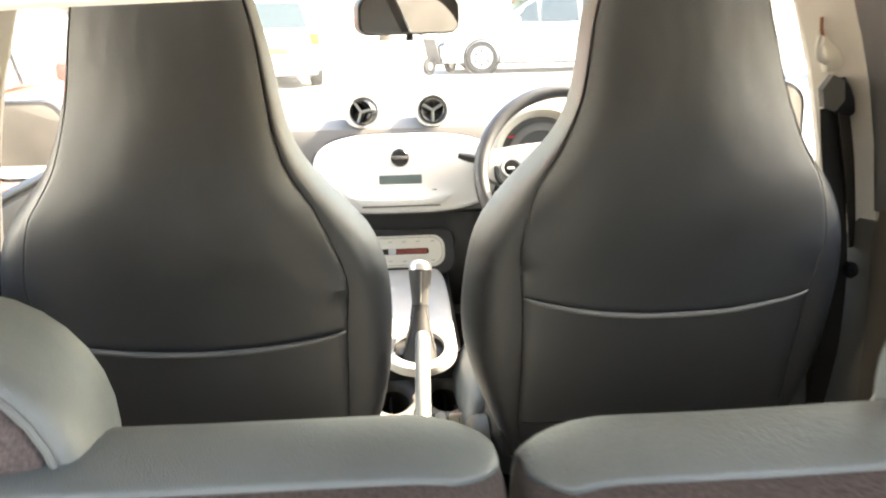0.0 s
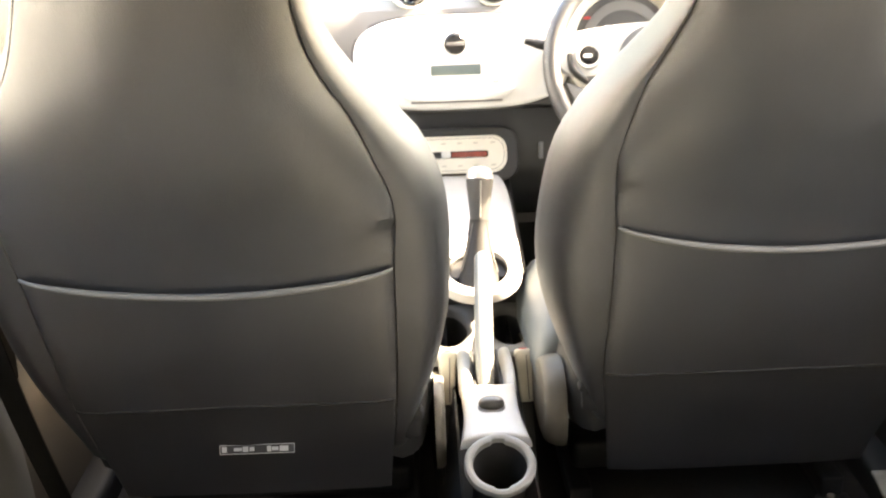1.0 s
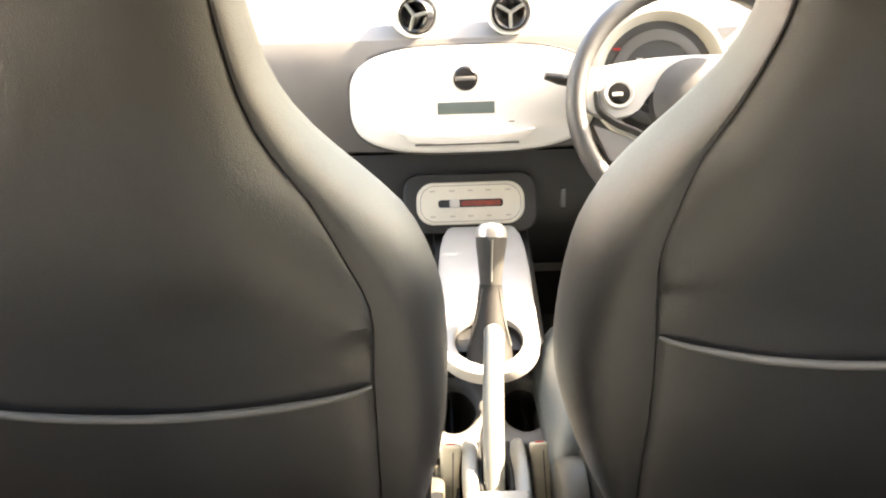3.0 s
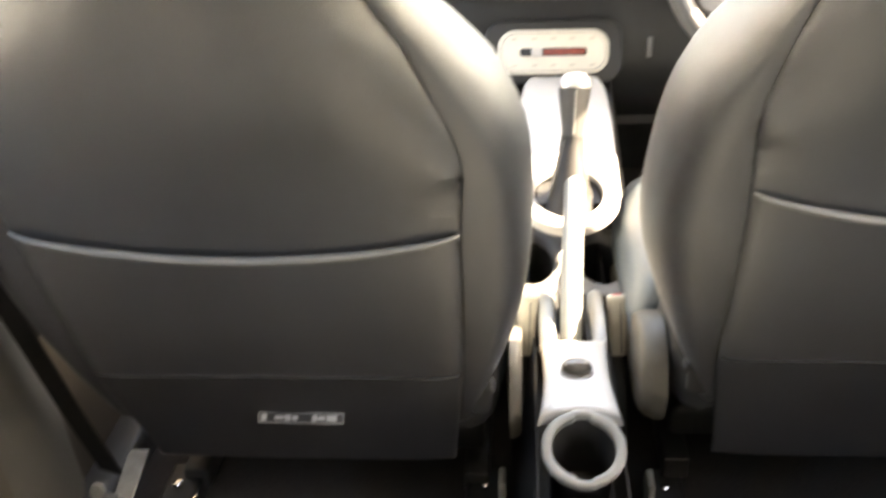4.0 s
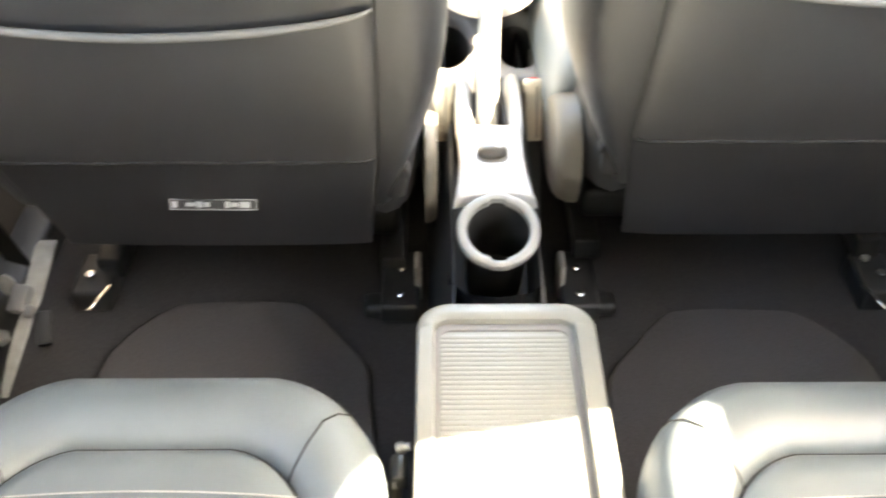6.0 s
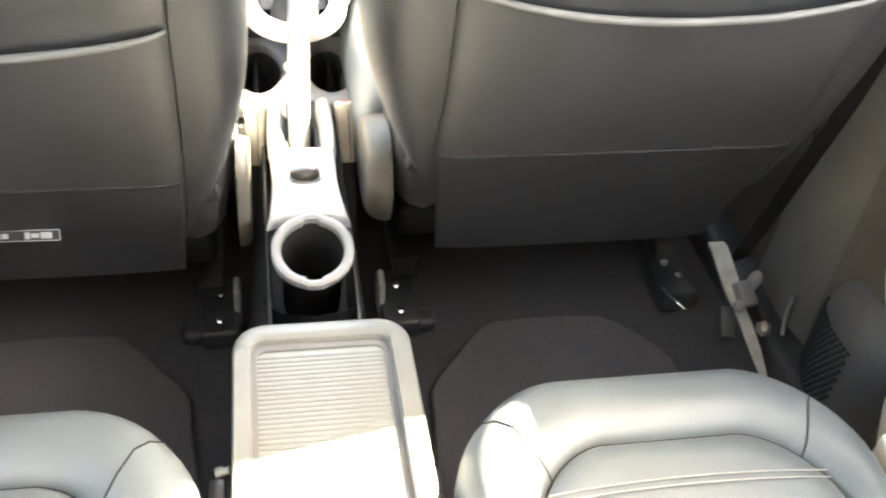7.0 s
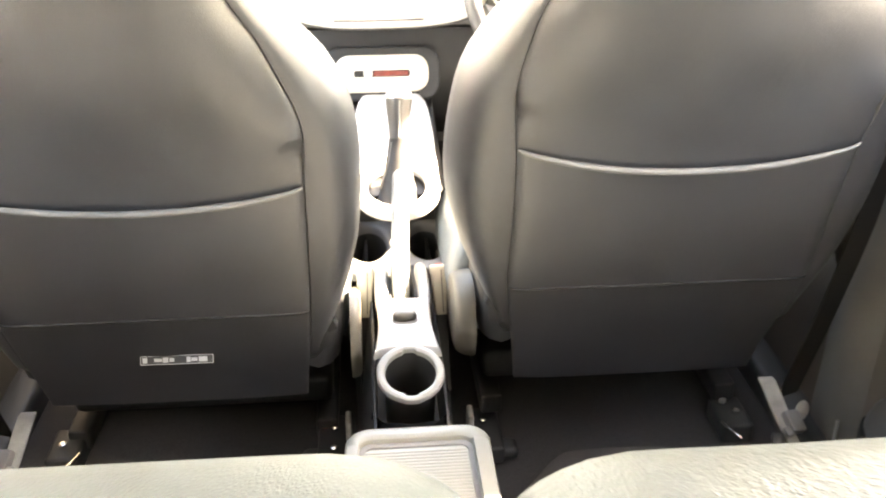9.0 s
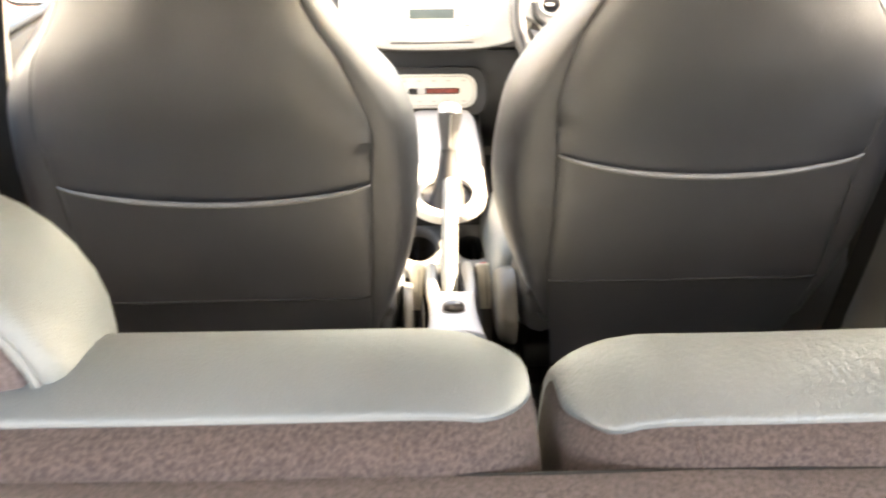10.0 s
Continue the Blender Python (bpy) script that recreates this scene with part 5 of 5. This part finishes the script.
def door_mirror(s):
    t = thing("door_mirror", "black door mirror outside the front window", "car mirror", (s * 0.86, 2.30, 1.02), "door mirrors")
    part("shell", loft([[(x * k, y, z * k) for x, z in rrect(0.21, 0.19, 0.06, 6)] for y, k in ((-0.01, 0.96), (0.0, 1.0), (0.03, 0.99), (0.07, 0.8), (0.09, 0.45))]), GLOSS_BLACK, t)
    part("glass", loft([[(x, y, z) for x, z in rrect(0.185, 0.165, 0.05, 6)] for y in (-0.008, -0.0125)]), MIRROR, t, "mirror glass")
    part("arm", box(0.14, 0.05, 0.035, (-s * 0.12, 0.05, -0.085), 0.012), GLOSS_BLACK, t)
    return t


door_mirror(-1)
door_mirror(1)


# ---- outside ----
ground_bm = bmesh.new()
bmesh.ops.create_grid(ground_bm, x_segments=8, y_segments=8, size=300)
solid("ground", ground_bm, ASPHALT, "worn grey asphalt car park", "asphalt", "structure")


def parked_car(at, turn, paint, label):
    """A small hatchback along +x (its nose), 3.9 m long."""
    t = thing("parked_car", label, "car", at)
    t.rotation_euler = (0, 0, radians(turn))
    xs = [-1.95, -1.9, -1.8, -1.6, -1.3, -0.9, -0.4, 0.1, 0.5, 0.75, 1.0, 1.3, 1.6, 1.8, 1.92, 1.96]
    topz = [(-1.95, 0.72), (-1.9, 0.88), (-1.8, 0.95), (0.6, 0.93), (0.9, 0.92), (1.4, 0.85), (1.8, 0.70), (1.96, 0.5)]
    rings = []
    for x in xs:
        zt = curve_at(topz, x)
        w = 0.84 - 0.12 * (abs(x) / 1.96) ** 5
        rings.append([(x, -w * 0.96, 0.22), (x, -w, 0.45), (x, -w * 0.97, zt - 0.1), (x, -w * 0.86, zt), (x, w * 0.86, zt), (x, w * 0.97, zt - 0.1), (x, w, 0.45), (x, w * 0.96, 0.22)])
    part("body", loft(rings), paint, t, sharp=30)
    cab = [(-1.78, 0.93, 0.76), (-1.66, 1.2, 0.70), (-1.5, 1.42, 0.62), (-1.2, 1.49, 0.60), (-0.3, 1.5, 0.60), (0.1, 1.44, 0.61), (0.5, 1.2, 0.68), (0.95, 0.92, 0.74)]
    part("roof", loft([[(x, -w, 0.9), (x, -w * 0.97, z - 0.04), (x, -w * 0.85, z), (x, w * 0.85, z), (x, w * 0.97, z - 0.04), (x, w, 0.9)] for x, z, w in cab]), paint, t, sharp=30)
    for v in (-1, 1):
        for x0, x1 in ((-1.5, -0.75), (-0.68, 0.05), (0.10, 0.55)):
            h0, h1 = (1.40 if x0 > -1 else 1.33), (1.40 if x1 < 0.3 else 1.14)
            if x1 > 0.3:
                h0 = 1.37
            part("window", loft([[(x0, v * (0.735 if q == 0 else 0.745), 0.96), (x1, v * (0.735 if q == 0 else 0.745), 0.96), (x1 - 0.02, v * (0.60 if q == 0 else 0.635), h1), (x0 + 0.03, v * (0.60 if q == 0 else 0.635), h0)] for q in (0, 1)]), CAR_GLASS, t)
        for x in (-1.22, 1.22):
            wm = Matrix.Translation((x, v * 0.76, 0.31)) @ pose(0, 0, 0, -90 * v, 0, 0)
            wheel = part("wheel", turned([(0.215, -0.09), (0.29, -0.09), (0.31, -0.06), (0.31, 0.06), (0.29, 0.092), (0.215, 0.085)], 32, wm), RUBBER, t, "black tyre")
            part("rim", turned([(0.214, -0.08), (0.214, 0.07), (0.20, 0.078), (0.06, 0.06), (0, 0.065)], 32, wm), ALLOY, wheel, "alloy rim")
            for a in range(6):
                part("rim_hole", moved(box(0.05, 0.085, 0.02, (0, 0.135, 0.066), 0.012, 2), wm @ pose(0, 0, 0, 0, 0, 60 * a)), BLACK, wheel)
            part("arch", turned([(0.33, -0.1), (0.36, 0.075), (0.34, 0.08), (0.30, 0.02)], 32, wm), BLACK, t)
        part("head_lamp", box(0.20, 0.26, 0.13, (1.83, v * 0.58, 0.66), 0.04), CHROME, t)
        part("tail_lamp", box(0.10, 0.16, 0.20, (-1.89, v * 0.70, 0.80), 0.03), AMBER_LAMP, t, "orange-red tail lamp")
        part("door_mirror", box(0.12, 0.16, 0.11, (0.55, v * 0.86, 1.0), 0.03), paint, t)
    part("screen", loft([[(0.90, -0.66, 0.945), (0.90, 0.66, 0.945), (0.16, 0.54, 1.42), (0.16, -0.54, 1.42)], [(0.94, -0.66, 0.955), (0.94, 0.66, 0.955), (0.18, 0.54, 1.445), (0.18, -0.54, 1.445)]]), CAR_GLASS, t)
    part("tailgate_glass", loft([[(-1.75, -0.60, 0.98), (-1.75, 0.60, 0.98), (-1.53, 0.50, 1.38), (-1.53, -0.50, 1.38)], [(-1.79, -0.60, 0.99), (-1.79, 0.60, 0.99), (-1.57, 0.50, 1.395), (-1.57, -0.50, 1.395)]]), CAR_GLASS, t)
    part("rear_bumper", box(0.14, 1.6, 0.26, (-1.93, 0, 0.42), 0.06), paint, t)
    part("front_bumper", box(0.14, 1.56, 0.26, (1.93, 0, 0.40), 0.06), paint, t)
    part("number_plate", box(0.02, 0.52, 0.11, (-2.005, 0, 0.62), 0.004), PLATE_YELLOW, t, "yellow plate")
    part("underside", box(3.3, 1.4, 0.1, (0, 0, 0.22), 0.02), BLACK, t)
    return t


AMBER_LAMP = material("tail_lamp_red", (0.7, 0.14, 0.03), 0.2, vary=0.05)
parked_car((3.28, 19.5, 0), 180, CAR_WHITE, "white parked hatchback seen side on")
parked_car((-1.94, 18.2, 0), 98, CAR_SILVER, "silver parked hatchback seen from behind")
parked_car((-2.53, 4.9, 0), 91, CAR_RED, "red parked hatchback beyond the passenger window")
parked_car((8.47, 15.0, 0), 95, CAR_WHITE, "white parked hatchback beside the car park lane")


def scooter():
    t = thing("scooter", "dark parked scooter on its stand", "scooter", (1.28, 19.0, 0))
    t.rotation_euler = (0, 0, radians(50))
    t.scale = (0.85, 0.85, 0.8)
    for x in (-0.42, 0.40):
        w = part("wheel", turned([(0.10, -0.04), (0.19, -0.045), (0.21, 0), (0.19, 0.045), (0.10, 0.04)], 24, Matrix.Translation((x, 0, 0.21)) @ pose(0, 0, 0, 90, 0, 0)), RUBBER, t)
        part("hub", turned([(0.11, -0.03), (0.11, 0.03), (0, 0.035)], 20, Matrix.Translation((x, 0, 0.21)) @ pose(0, 0, 0, 90, 0, 0)), ALLOY, w)
    part("body", loft([[(x, y * k, z0 + z * h) for y, z in rrect(0.26, 1.0, 0.12, 5)] for x, k, z0, h in ((-0.1, 0.5, 0.4, 0.2), (0.05, 0.9, 0.5, 0.4), (0.35, 1.0, 0.6, 0.4), (0.62, 0.6, 0.66, 0.2))]), GLOSS_BLACK, t)
    part("leg_shield", loft([[(-0.18 - 0.2 * z, y, 0.25 + 0.6 * z) for y in (-0.17, 0.17)] + [(-0.22 - 0.2 * z, y, 0.25 + 0.6 * z) for y in (0.17, -0.17)] for z in (0, 0.5, 1)]), DARK_GREY, t)
    part("handlebar", tube([(-0.38, -0.3, 0.95), (-0.36, 0, 0.90), (-0.38, 0.3, 0.95)], 0.02), BLACK, t)
    part("deck", box(0.35, 0.28, 0.08, (-0.05, 0, 0.26), 0.03), BLACK, t)
    return t


scooter()


def tree(at, height, seed):
    """A broad tree: tapered trunk, limbs and a loose crown of leaf clumps."""
    rng = random.Random(seed)
    t = thing("tree", "broad green tree at the edge of the car park", "tree", at, "trees")
    part("trunk", tube([(0, 0, 0), (0.05, 0, height * 0.25), (0, 0.1, height * 0.6)], [0.22, 0.16, 0.07], 10), BARK, t)
    for k in range(5):
        a = 1.26 * k + rng.random()
        part("limb", tube([(0, 0, height * 0.3), (math.cos(a) * height * 0.13, math.sin(a) * height * 0.13, height * 0.48), (math.cos(a) * height * 0.25, math.sin(a) * height * 0.25, height * 0.6)], [0.09, 0.06, 0.02], 6), BARK, t)
    verts, faces = [], []
    for _ in range(2600):
        a, e, r = rng.random() * 6.283, math.asin(rng.uniform(-0.6, 1)), rng.random() ** 0.4
        lump = 1 + 0.25 * math.sin(3 * a + seed) * math.cos(4 * e)
        c = Vector((math.cos(a) * math.cos(e), math.sin(a) * math.cos(e), 0.85 * math.sin(e))) * r * lump * height * 0.36 + Vector((0, 0, height * 0.62))
        u = Vector((rng.gauss(0, 1), rng.gauss(0, 1), rng.gauss(0, 1))).normalized() * rng.uniform(0.10, 0.22)
        v = u.orthogonal().normalized() * rng.uniform(0.06, 0.12)
        i = len(verts)
        verts += [c - u, c - v * 0.9, c + u, c + v]
        faces.append((i, i + 1, i + 2, i + 3))
    me = bpy.data.meshes.new("crown")
    me.from_pydata(verts, [], faces)
    me.materials.append(LEAF)
    crown = new("crown", me)
    crown.parent = t
    return t


for i, (x, y, h) in enumerate(((-13, 36, 7.5), (-6, 40, 8.5), (0.5, 38, 7.0), (6, 41, 8.0), (12, 36, 7.5), (19, 33, 8.0), (-20, 30, 8.0), (-16, 20, 7.0))):
    tree((x, y, 0), h, i)


# ---- lint on the carpeted backs ----
for x, z, a in ((-0.118, 1.066, 50), (-0.060, 1.058, 10), (0.082, 1.062, 70), (0.104, 1.058, 60), (0.021, 1.052, 20), (0.118, 1.05, 5)):
    c, d = math.cos(radians(a)) * 0.0025, math.sin(radians(a)) * 0.0025
    solid("lint", tube(smooth_path([(x - c, 0.4545, z - d - 0.003), (x + 0.0006, 0.4530, z - 0.003), (x + c, 0.4545, z + d - 0.003)], 3), 0.00016, 5), STITCH, "pale fibre of lint on the carpet", "lint", "", "lint")
# Invented wall: throws sunlight back through the left windows onto the seats.
solid("wall_bounce", box(0.3, 24.0, 3.4, (-6.5, 4.0, 1.7), 0.02), BOUNCE_WALL, "pale wall added on the left to bounce sunlight into the car", "wall", "structure")
# Unseen wall added at the rear to keep the front seat heads dark.
solid("wall_blocker", box(30, 0.25, 2.1, (0, -4.2, 1.05), 0.02), BLOCKER_WALL, "dark unseen wall added behind the car to block light", "boundary wall", "structure")
